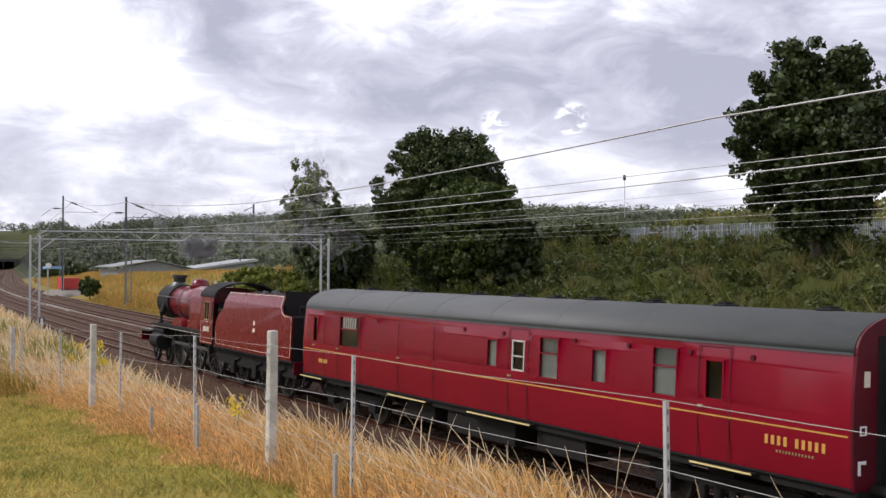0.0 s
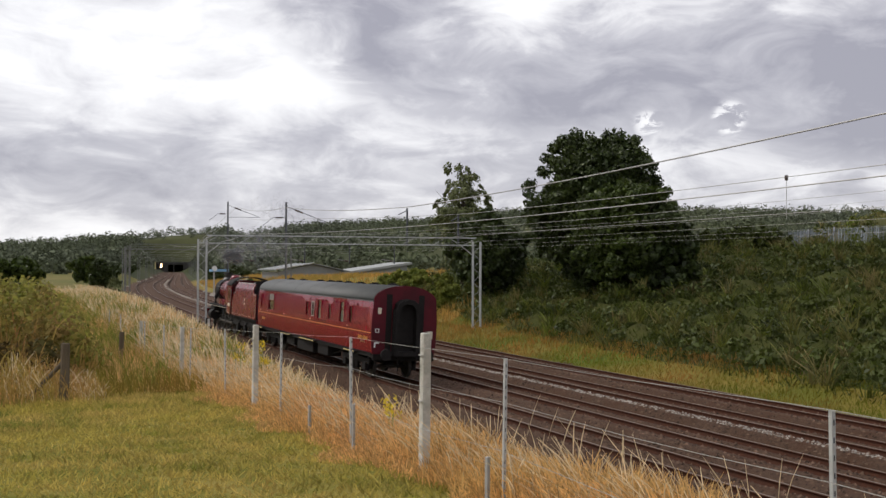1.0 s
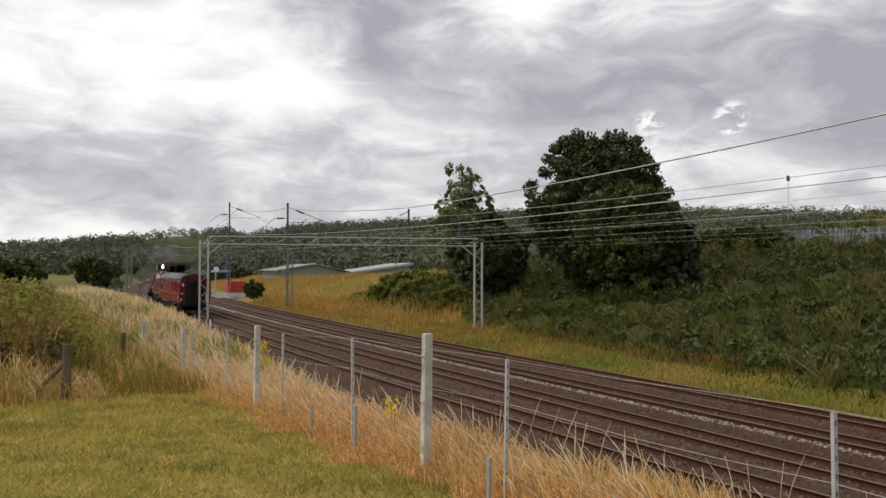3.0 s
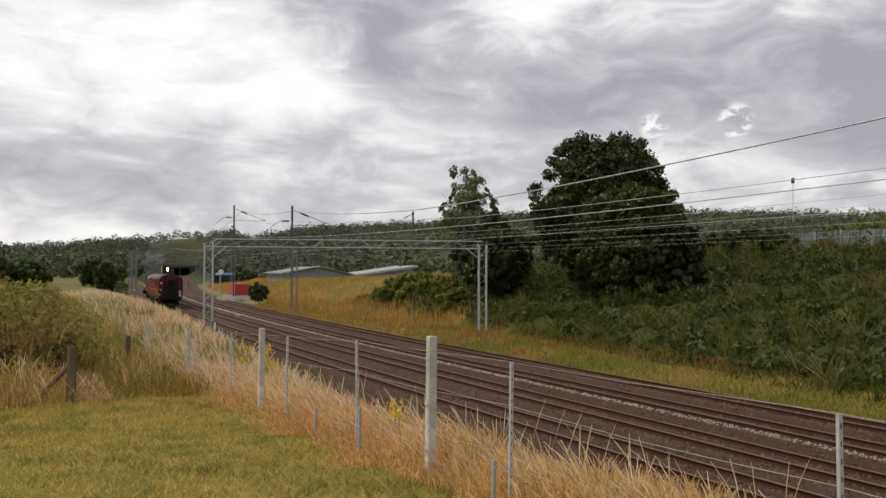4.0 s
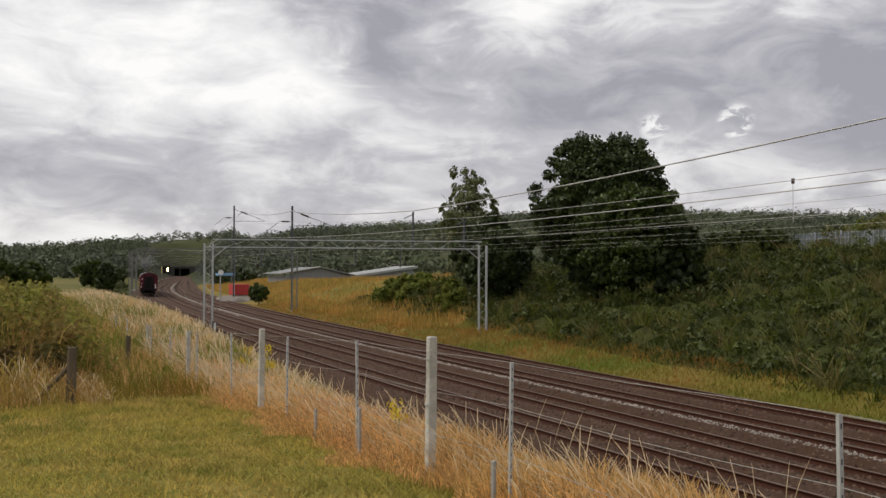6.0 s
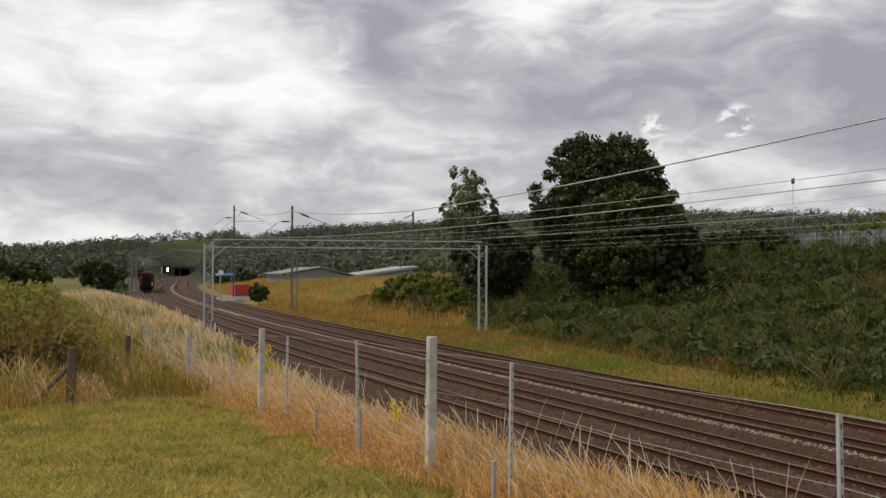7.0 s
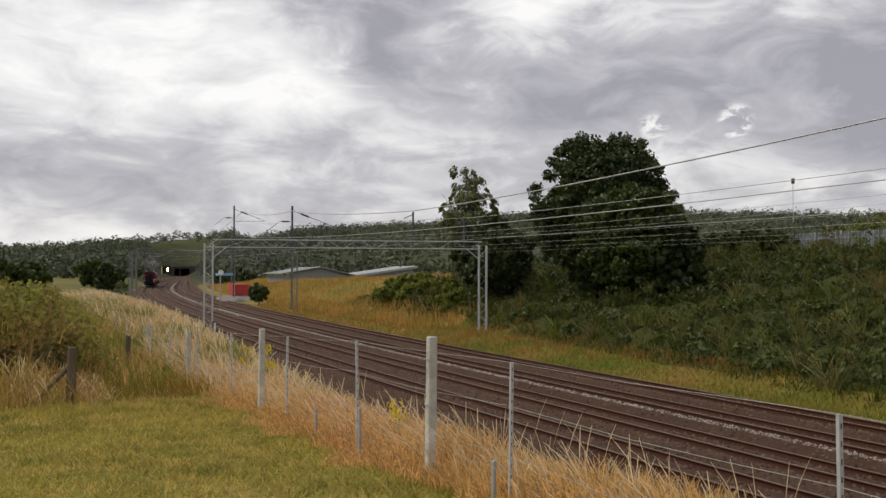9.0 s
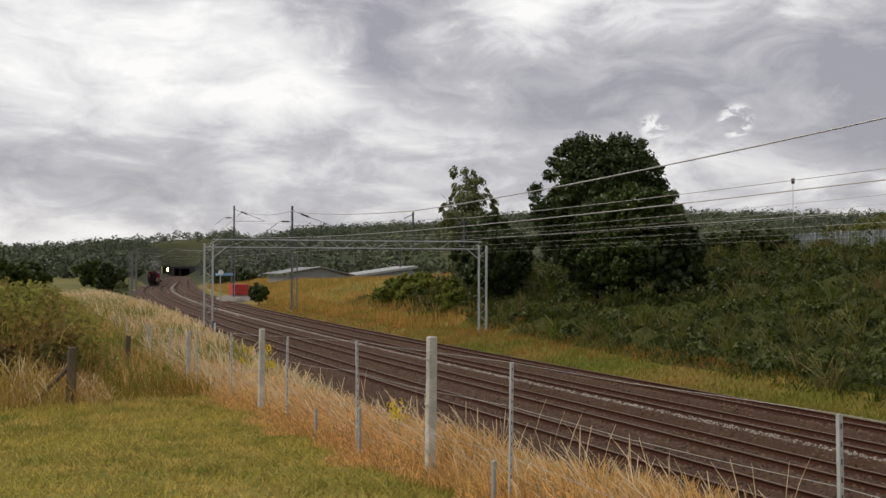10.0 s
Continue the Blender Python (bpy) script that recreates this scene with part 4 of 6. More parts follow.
    bars(c, "small_lettering", -1, 1.02 - H, 1.46, 0.75, 0.045, 12, "brass", "small dull gold bars", 0.5)
    bars(c, "coach_number", -1, 18.25 - H, 1.55, 0.62, 0.12, 5, "gold", "plain gold bars in place of the number", 0.25)
    # roof with ribs and ventilators
    arc = [(1.335 * math.cos(a), 3.12 + 0.63 * math.sin(a) ** 0.92) for a in np.linspace(0, math.pi, 25)]
    roof = part("roof", prism(arc, -H, H), "roof_grey", c, "dull grey painted roof", smooth=False)
    for p in roof.data.polygons:
        p.use_smooth = len(p.vertices) == 4 and abs(p.normal.y) < 0.5
    for y in np.arange(-7.6, 9, 2.45):
        rib = bmesh.new()
        add_tube(rib, [(x * 1.0005, y, z + 0.001) for x, z in arc], 0.005, 4)
        part("roof_rib", rib, "roof_grey", roof)
    for y in (-8.4, -6.1, -4.2, -2.4, -1.0, 0.4, 2.2, 5.4, 8.0):
        v = bmesh.new()
        add_box(v, -0.19, 0.19, y - 0.16, y + 0.16, 3.73, 3.79, 0.02)
        add_box(v, -0.12, 0.12, y - 0.10, y + 0.10, 3.79, 3.83, 0.02)
        part("roof_ventilator", v, "black", roof)
    # ends
    for d in (-1, 1):
        y = d * H
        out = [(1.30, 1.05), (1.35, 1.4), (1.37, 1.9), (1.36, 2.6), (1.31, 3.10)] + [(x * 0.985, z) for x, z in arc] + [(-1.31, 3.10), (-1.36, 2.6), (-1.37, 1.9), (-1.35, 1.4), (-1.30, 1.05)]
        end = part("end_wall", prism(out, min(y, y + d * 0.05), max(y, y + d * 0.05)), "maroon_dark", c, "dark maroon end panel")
        gw = bmesh.new()
        prof = [(0.50, 1.0), (0.50, 2.75), (0.42, 3.02), (0.25, 3.16), (0, 3.20), (-0.25, 3.16), (-0.42, 3.02), (-0.50, 2.75), (-0.50, 1.0)]
        prof2 = [(x * 0.72, max(1.18, z - 0.16)) for x, z in prof]
        rings = []
        for pf, yy in ((prof, y + d * 0.05), (prof, y + d * 0.42), (prof2, y + d * 0.42), (prof2, y + d * 0.10)):
            rings.append([gw.verts.new((x, yy, z)) for x, z in pf])
        for r0, r1 in zip(rings, rings[1:]):
            for k in range(len(prof)):
                gw.faces.new((r0[k], r0[(k + 1) % len(prof)], r1[(k + 1) % len(prof)], r1[k]))
        gw.faces.new(rings[-1])
        bmesh.ops.recalc_face_normals(gw, faces=gw.faces)
        g = part("gangway", gw, "black", end, "black ribbed corridor gangway")
        for k in range(4):
            yy = y + d * (0.10 + 0.08 * k)
            rib = bmesh.new()
            add_tube(rib, [(x * 1.03, yy, z * 1.005) for x, z in prof], 0.022, 5)
            part("bellows_rib", rib, "black", end)
        pan = bmesh.new()
        for sx in (-1, 1):
            add_box(pan, min(sx * 0.56, sx * 0.80), max(sx * 0.56, sx * 0.80), min(y + d * 0.05, y + d * 0.058), max(y + d * 0.05, y + d * 0.058), 1.1, 3.4)
        part("dark_panel", pan, "black", end)
        e0, e1 = sorted((y + d * 0.052, y + d * 0.062))
        lab = bmesh.new()
        add_box(lab, -1.14, -1.00, e0, e1, 2.62, 2.86)
        part("notice_plate", lab, "cream", end, "cream notice plate")
        lab = bmesh.new()
        add_box(lab, -1.22, -1.06, e0, e1, 1.89, 1.915)
        add_box(lab, -1.22, -1.19, e0, e1, 1.915, 2.01)
        add_box(lab, -1.09, -1.06, e0, e1, 1.915, 2.01)
        add_box(lab, -1.22, -1.06, e0, e1, 2.01, 2.035)
        part("white_marking", lab, "white", end, "small white stencilled marks")
        part("white_marking", add_box(box(-1.25, -1.06, e0, e1, 1.46, 1.51), -1.25, -1.19, e0, e1, 1.30, 1.46), "white", end, "small white stencilled marks")
        part("white_marking", box(0.98, 1.16, e0, e1, 1.30, 1.62), "white", end, "small white stencilled marks")
        lamp = bmesh.new()
        add_box(lamp, 0.94, 1.14, y + (0.05 if d > 0 else -0.22), y + (0.22 if d > 0 else -0.05), 1.68, 1.98, 0.02)
        part("tail_lamp", lamp, "cream", end, "small tail lamp")
        bm = box(-1.28, 1.28, min(y, y + d * 0.07), max(y, y + d * 0.07), 0.80, 1.045)
        bb = part("buffer_beam", bm, "black", c)
        buffers(bb, y + d * 0.07, d)
        part("brake_pipe", tube([(0.45, y + d * 0.09, 1.0), (0.45, y + d * 0.25, 0.95), (0.42, y + d * 0.28, 0.45)], 0.03, 6), "black", bb)
        part("steam_hose", tube([(-0.3, y + d * 0.09, 0.9), (-0.3, y + d * 0.22, 0.85), (-0.28, y + d * 0.22, 0.4)], 0.025, 6), "black", bb)
    part("floor_pan", box(-1.28, 1.28, -H, H, 0.92, 1.045), "black", c)
    lin = bmesh.new()
    add_box(lin, -0.3, -0.27, -H + 0.1, H - 0.1, 1.06, 3.1)
    part("corridor_partition", lin, "inside", c)
    for y0, y1, z0 in ((-3.6, -2.0, 0.45), (-1.2, 1.6, 0.4), (2.2, 3.6, 0.5)):
        for s in (-1, 1):
            part("underframe_box", box(min(s * 0.55, s * 1.2), max(s * 0.55, s * 1.2), y0, y1, z0, 0.92, 0.03), "black", c)
    truss = bmesh.new()
    for s in (-1, 1):
        add_tube(truss, [(s * 0.9, -5.6, 0.9), (s * 0.9, -2.5, 0.42), (s * 0.9, 2.5, 0.42), (s * 0.9, 5.6, 0.9)], 0.04, 5)
    part("truss_rods", truss, "black", c)
    for yb in (-7.0, 7.0):
        bg = bmesh.new()
        for s in (-1, 1):
            add_box(bg, s * 0.98 - 0.05, s * 0.98 + 0.05, yb - 1.75, yb + 1.75, 0.55, 0.78, 0.02)
            for k in (-1.3, 1.3):
                add_box(bg, s * 1.0 - 0.10, s * 1.0 + 0.12, yb + k - 0.2, yb + k + 0.2, 0.30, 0.62, 0.03)
            for k in (-0.35, 0.0, 0.35):
                add_tube(bg, [(s * 1.03, yb + k, 0.3), (s * 1.03, yb + k, 0.58)], 0.09, 8)
        add_box(bg, -1.0, 1.0, yb - 0.3, yb + 0.3, 0.5, 0.9)
        b = part("bogie", bg, "black", c)
        for k in (-1.3, 1.3):
            w = part("wheelset", wheel_bm(0.457, 0.7525), "wheel", b, "solid disc wheels on an axle")
            w.matrix_basis = pose(0, yb + k, 0.46)
    return c


def hull(sections, sides=24):
    """A round body along y: (y, radius, centre height)."""
    bm = bmesh.new()
    rings = [[bm.verts.new((r * math.cos(6.28318 * k / sides), y, zc + r * math.sin(6.28318 * k / sides))) for k in range(sides)] for y, r, zc in sections]
    for a, b in zip(rings, rings[1:]):
        for k in range(sides):
            bm.faces.new((a[k], a[(k + 1) % sides], b[(k + 1) % sides], b[k]))
    bm.faces.new(rings[0])
    bm.faces.new(rings[-1][::-1])
    bmesh.ops.recalc_face_normals(bm, faces=bm.faces)
    return bm


DRIVERS, TENDER_WHEELS = [], []


def build_tender():
    c = 4.5
    t = thing("locomotive_tender", "crimson steam engine tender with black coal space", "tender")
    outline = [(1.15, 1.30), (8.35, 1.30), (8.35, 2.15), (8.05, 2.5), (7.55, 2.75), (7.45, 3.05), (7.40, 3.40), (2.25, 3.40), (2.12, 3.25), (2.05, 3.0), (1.95, 2.85), (1.75, 2.77), (1.15, 2.74)]
    for s in (-1, 1):
        bm = bmesh.new()

        def xx(z):
            return s * (1.29 if z < 2.9 else 1.29 - 0.20 * ((z - 2.9) / 0.5) ** 2)
        a = [bm.verts.new((xx(z), y - c, z)) for y, z in outline]
        b = [bm.verts.new((xx(z) - s * 0.05, y - c, z)) for y, z in outline]
        n = len(outline)
        bm.faces.new(a)
        bm.faces.new(b[::-1])
        for i in range(n):
            bm.faces.new((a[i], a[(i + 1) % n], b[(i + 1) % n], b[i]))
        bmesh.ops.recalc_face_normals(bm, faces=bm.faces)
        panel = part("tank_side", bm, "crimson", t, "crimson side sheet with cream lining")
        ln = bmesh.new()
        pts = [(s * 1.296, y - c + dy, z + dz) for (y, z), (dy, dz) in zip(((1.15, 1.3), (8.35, 1.3), (8.35, 2.1)), ((0.10, 0.10), (-0.10, 0.10), (-0.10, -0.05)))]
        add_tube(ln, pts, 0.006, 4)
        pts = [(xx(z) + s * 0.004, y - c, z) for y, z in ((1.20, 1.42), (1.20, 2.70), (1.75, 2.73), (1.98, 2.83), (2.09, 3.02), (2.15, 3.22), (2.28, 3.36), (7.35, 3.36))]
        add_tube(ln, pts, 0.011, 4)
        part("cream_lining", ln, "cream", panel, "thin cream lining")
        em = bmesh.new()
        x = s * 1.293
        add_tube(em, [(x, 4.4 - c, 2.36), (x + s * 0.006, 4.4 - c, 2.36)], 0.09, 14)
        add_box(em, min(x, x + s * 0.006), max(x, x + s * 0.006), 4.30 - c, 4.5 - c, 2.04, 2.18)
        part("side_emblem", em, "cream", panel, "pale round emblem drawn plain")
    part("tank_top", box(-1.24, 1.24, 1.2 - c, 8.3 - c, 2.62, 2.72), "black", t)
    part("tank_rear", box(-1.24, 1.24, 1.16 - c, 1.21 - c, 1.3, 2.72), "black", t)
    bm = bmesh.new()
    g = np.random.default_rng(3)
    for k in range(90):
        p = (g.uniform(-0.95, 0.95), g.uniform(2.6, 7.2) - c)
        r = g.uniform(0.14, 0.3)
        z = 2.85 + 0.55 * (1 - abs(p[0])) * g.uniform(0.5, 1)
        bmesh.ops.create_icosphere(bm, subdivisions=1, radius=r, matrix=Matrix.Translation((*p, z)) @ Euler((k, k * 2, k)).to_matrix().to_4x4())
    part("coal_heap", bm, "coal", t, "heap of black coal")
    part("coal_plate", box(-1.1, 1.1, 2.2 - c, 2.26 - c, 2.7, 3.55), "black", t)
    part("filler_dome", tube([(0.3, 1.65 - c, 2.7), (0.3, 1.65 - c, 3.12)], [0.36, 0.33], 16), "black_gloss", t, smooth=False)
    for s in (-1, 1):
        part("tank_vent", tube([(s * 0.75, 1.7 - c, 2.7), (s * 0.75, 1.7 - c, 3.0), (s * 0.75, 1.55 - c, 3.08)], 0.06, 8), "black", t)
        fr = bmesh.new()
        add_box(fr, s * 1.08 - 0.03, s * 1.08 + 0.03, 1.0 - c, 8.5 - c, 0.72, 1.26)
        for y in (2.35, 4.45, 6.55):
            add_box(fr, s * 1.12 - 0.09, s * 1.12 + 0.09, y - c - 0.18, y - c + 0.18, 0.42, 0.86, 0.02)
            add_tube(fr, [(s * 1.14, y - c - 0.55, 1.0), (s * 1.14, y - c, 0.88), (s * 1.14, y - c + 0.55, 1.0)], 0.05, 5)
        part("outside_frame", fr, "black", t)
        lad = bmesh.new()
        for x in (s * 0.95, s * 0.7):
            add_tube(lad, [(x, 1.08 - c, 1.3), (x, 1.08 - c, 2.8)], 0.015, 5)
        part("rear_ladder", lad, "black", t)
    part("foot_plank", box(-1.3, 1.3, 1.0 - c, 8.5 - c, 1.235, 1.295), "black", t)
    bb = part("buffer_beam", box(-1.25, 1.25, 0.93 - c, 1.0 - c, 0.86, 1.28), "maroon_dark", t)
    buffers(bb, 0.93 - c, -1)
    for y in (2.35, 4.45, 6.55):
        w = part("wheelset", wheel_bm(0.64, 0.7525, 12), "wheel", t, "black spoked wheels on an axle")
        TENDER_WHEELS.append((w, (0, y - c, 0.64), 0.64))
    return t


def build_locomotive():
    c = 13.6
    e = thing("steam_locomotive", "crimson steam locomotive with black smokebox and chimney", "steam locomotive")
    boiler = part("boiler", hull([(11.4 - c, 0.86, 2.66), (14.0 - c, 0.80, 2.70), (16.3 - c, 0.73, 2.72)]), "crimson", e, "tapered crimson boiler barrel", smooth=True)
    for y, r, z in ((11.6, 0.865, 2.663), (13.2, 0.83, 2.688), (14.8, 0.785, 2.708), (16.2, 0.745, 2.719)):
        part("boiler_band", hull([(y - 0.03 - c, r, z), (y + 0.03 - c, r, z)]), "black_gloss", boiler)
    fb = [(1.0, 1.6), (1.02, 2.4), (0.99, 3.05), (0.86, 3.38), (0.6, 3.50), (0, 3.53), (-0.6, 3.50), (-0.86, 3.38), (-0.99, 3.05), (-1.02, 2.4), (-1.0, 1.6)]
    part("firebox", prism(fb, 10.0 - c, 12.4 - c), "crimson", e, "square-topped crimson firebox")
    part("smokebox", hull([(16.3 - c, 0.80, 2.72), (17.95 - c, 0.80, 2.72), (18.05 - c, 0.74, 2.72)]), "black", e, "matt black smokebox", smooth=False)
    part("smokebox_door", hull([(18.05 - c, 0.66, 2.72), (18.16 - c, 0.5, 2.72), (18.2 - c, 0.2, 2.72)]), "black_gloss", e)
    ch = bmesh.new()
    add_tube(ch, [(0, 17.2 - c, 3.4), (0, 17.2 - c, 3.52), (0, 17.2 - c, 3.62), (0, 17.2 - c, 3.84), (0, 17.2 - c, 3.86), (0, 17.2 - c, 3.96)], [0.44, 0.34, 0.27, 0.29, 0.35, 0.35], 20)
    part("chimney", ch, "black_gloss", e, "short black chimney")
    dm = bmesh.new()
    add_tube(dm, [(0, 14.2 - c, 3.4), (0, 14.2 - c, 3.56), (0, 14.2 - c, 3.72), (0, 14.2 - c, 3.80), (0, 14.2 - c, 3.83)], [0.46, 0.40, 0.36, 0.24, 0.05], 18)
    part("steam_dome", dm, "crimson", e, smooth=True)
    for x in (-0.22, 0.22):
        part("safety_valve", tube([(x, 11.6 - c, 3.5), (x, 11.6 - c, 3.78)], [0.09, 0.06], 10), "brass", e)
    part("whistle", tube([(0.1, 10.4 - c, 3.5), (0.1, 10.4 - c, 3.82)], 0.035, 8), "brass", e)
    # cab
    for s in (-1, 1):
        bm = bmesh.new()
        ys, zs = [8.60, 8.80, 9.05, 9.60, 10.05], [1.30, 2.25, 2.95, 3.20]
        for a, b in zip(ys, ys[1:]):
            for z0, z1 in zip(zs, zs[1:]):
                if (a >= 9.04 and b <= 9.61 and z0 == 2.25) or (b <= 8.81 and z0 == 2.25):
                    continue
                x0, x1 = s * 1.26, s * 1.30
                ring = [[bm.verts.new((x, y - c, z)) for y, z in ((a, z0), (b, z0), (b, z1), (a, z1))] for x in (x0, x1)]
                bm.faces.new(ring[0])
                bm.faces.new(ring[1])
        bmesh.ops.remove_doubles(bm, verts=bm.verts, dist=0.001)
        edge = [ed for ed in bm.edges if ed.is_boundary and abs(ed.verts[0].co.x) > 1.28]
        for ed in edge:
            p, q = ed.verts
            bm.faces.new((p, q, bm.verts.new((s * 1.26, q.co.y, q.co.z)), bm.verts.new((s * 1.26, p.co.y, p.co.z))))
        bmesh.ops.remove_doubles(bm, verts=bm.verts, dist=0.001)
        bmesh.ops.recalc_face_normals(bm, faces=bm.faces)
        side = part("cab_side", bm, "crimson", e, "crimson cab side with window opening")
        fr = bmesh.new()
        for a, b, z0, z1 in ((9.03, 9.07, 2.23, 2.97), (9.58, 9.62, 2.23, 2.97), (9.07, 9.58, 2.23, 2.27), (9.07, 9.58, 2.93, 2.97), (9.31, 9.34, 2.27, 2.93)):
            add_box(fr, min(s * 1.295, s * 1.315), max(s * 1.295, s * 1.315), a - c, b - c, z0, z1)
        part("cab_window_frame", fr, "brass", side, "pale brass window beading")
        nb = bmesh.new()
        for k in range(5):
            add_box(nb, min(s * 1.302, s * 1.308), max(s * 1.302, s * 1.308), 9.02 + 0.14 * k - c, 9.12 + 0.14 * k - c, 1.78, 1.98)
        part("cab_number", nb, "cream", side, "plain cream bars in place of the number")
        ln = bmesh.new()
        for z in (1.36, 2.16):
            add_box(ln, min(s * 1.301, s * 1.306), max(s * 1.301, s * 1.306), 8.66 - c, 10.0 - c, z, z + 0.014)
        add_box(ln, min(s * 1.301, s * 1.306), max(s * 1.301, s * 1.306), 9.98 - c, 9.995 - c, 1.36, 2.16)
        part("cab_lining", ln, "cream", side)
        part("cab_rail", tube([(s * 1.32, 8.58 - c, 1.4), (s * 1.32, 8.58 - c, 2.9)], 0.018, 6), "rod", e)
    rf = [(1.33, 3.16)] + [(1.33 * math.cos(a), 3.18 + 0.58 * math.sin(a)) for a in np.linspace(0.1, math.pi - 0.1, 15)] + [(-1.33, 3.16)]
    rf += [(x * 0.96, z - 0.05) for x, z in rf[::-1]]
    part("cab_roof", prism(rf, 8.45 - c, 10.12 - c), "black", e, "curved black cab roof")
    part("cab_front", box(-1.26, 1.26, 9.98 - c, 10.05 - c, 1.6, 3.3), "crimson", e)
    part("cab_floor", box(-1.25, 1.25, 8.5 - c, 10.0 - c, 1.25, 1.35), "black", e)
    part("backhead", box(-0.75, 0.75, 9.6 - c, 9.95 - c, 1.35, 2.9, 0.08), "black", e)
    # running plate and splashers
    rp = bmesh.new()
    add_box(rp, -1.28, 1.28, 10.05 - c, 16.9 - c, 1.70, 1.75)
    add_box(rp, -1.28, 1.28, 17.5 - c, 18.55 - c, 1.28, 1.33)
    for s in (-1, 1):
        add_box(rp, s * 1.26 - 0.02, s * 1.26 + 0.02, 10.05 - c, 16.9 - c, 1.60, 1.70)
        add_tube(rp, [(s * 1.0, 16.9 - c, 1.70), (s * 1.0, 17.2 - c, 1.6), (s * 1.0, 17.5 - c, 1.32)], 0.06, 6)
    part("running_plate", rp, "black", e, "black running plate along the boiler")
    for s in (-1, 1):
        part("valance_lining", box(min(s * 1.281, s * 1.286), max(s * 1.281, s * 1.286), 10.1 - c, 16.85 - c, 1.61, 1.625), "cream", e)
        for y in (13.95, 11.75):
            bm = bmesh.new()
            pr = [(y - c + 1.08 * math.cos(a), 1.02 + 1.10 * math.sin(a)) for a in np.linspace(0.75, math.pi - 0.75, 12)]
            lo = [bm.verts.new((s * 0.72, yy, z)) for yy, z in pr] + [bm.verts.new((s * 0.72, pr[-1][0], 1.75)), bm.verts.new((s * 0.72, pr[0][0], 1.75))]
            hi = [bm.verts.new((s * 1.05, v.co.y, v.co.z)) for v in lo]
            bm.faces.new(lo)
            bm.faces.new(hi[::-1])
            for i in range(len(lo)):
                bm.faces.new((lo[i], lo[(i + 1) % len(lo)], hi[(i + 1) % len(lo)], hi[i]))
            bmesh.ops.recalc_face_normals(bm, faces=bm.faces)
            part("splasher", bm, "crimson", e)
        part("handrail", tube([(s * 0.93, 10.3 - c, 2.95), (s * 0.88, 14 - c, 2.95), (s * 0.86, 17.8 - c, 2.95)], 0.018, 6), "rod", e)
        cyl = part("cylinder", tube([(s * 1.08, 15.5 - c, 0.98), (s * 1.08, 16.7 - c, 0.98)], 0.36, 18), "black", e)
        part("valve_chest", tube([(s * 1.05, 15.3 - c, 1.42), (s * 1.05, 16.9 - c, 1.42)], 0.18, 14), "black", cyl)
        part("steam_pipe", tube([(s * 0.95, 16.6 - c, 1.75), (s * 0.9, 16.7 - c, 2.2), (s * 0.7, 16.8 - c, 2.7)], 0.13, 10), "black", e)
        part("slide_bar", box(s * 1.08 - 0.04, s * 1.08 + 0.04, 14.2 - c, 15.5 - c, 1.18, 1.24), "rod", e)
        part("main_frame", box(s * 0.62 - 0.02, s * 0.62 + 0.02, 8.7 - c, 18.5 - c, 0.72, 1.66), "black", e)
        for z in (0.5, 0.85):
            part("cab_step", box(s * 1.2 - 0.1, s * 1.2 + 0.1, 8.7 - c, 9.1 - c, z, z + 0.04), "black", e)
        part("bogie_frame", box(s * 0.66 - 0.03, s * 0.66 + 0.03, 15.0 - c, 18.2 - c, 0.45, 0.72, 0.02), "black", e)
    bb = part("buffer_beam", box(-1.26, 1.26, 18.5 - c, 18.57 - c, 0.86, 1.30), "crimson", e, "red buffer beam")
    buffers(bb, 18.57 - c, 1)
    for y in (17.55, 15.6):
        w = part("wheelset", wheel_bm(0.50, 0.7525, 10), "wheel", e, "small leading bogie wheels")
        w.matrix_basis = pose(0, y - c, 0.50)
    for y in (13.95, 11.75, 9.35):
        bm = wheel_bm(1.025, 0.7525, 18, 0.09)
        add_tube(bm, [(-0.86, 0.33, 0), (-1.06, 0.33, 0)], 0.07, 8)
        add_tube(bm, [(0.86, 0, 0.33), (1.06, 0, 0.33)], 0.07, 8)
        w = part("driving_wheelset", bm, "wheel", e, "large black spoked driving wheels")
        DRIVERS.append((w, (0, y - c, 1.025), 1.025))
    rods = []
    for s in (-1, 1):
        bm = bmesh.new()
        add_box(bm, s * 1.0 - 0.03, s * 1.0 + 0.03, -2.5, 2.3, -0.06, 0.06, 0.01)
        for y in (-2.4, 0.0, 2.2):
            add_tube(bm, [(s * 0.95, y, 0), (s * 1.06, y, 0)], 0.12, 12)
        r = part("coupling_rod", bm, "rod", e, "bright steel coupling rod")
        rods.append((r, s, (0, 11.75 - c, 1.025)))
    return e, rods


coach = build_coach()
tender = build_tender()
engine, rods = build_locomotive()


# ---- far side of the line ----
def bank_foot(y):
    return np.interp(y, (0, 25, 40, 70, 110), (13.2, 13.6, 14.5, 17.6, 20.0))


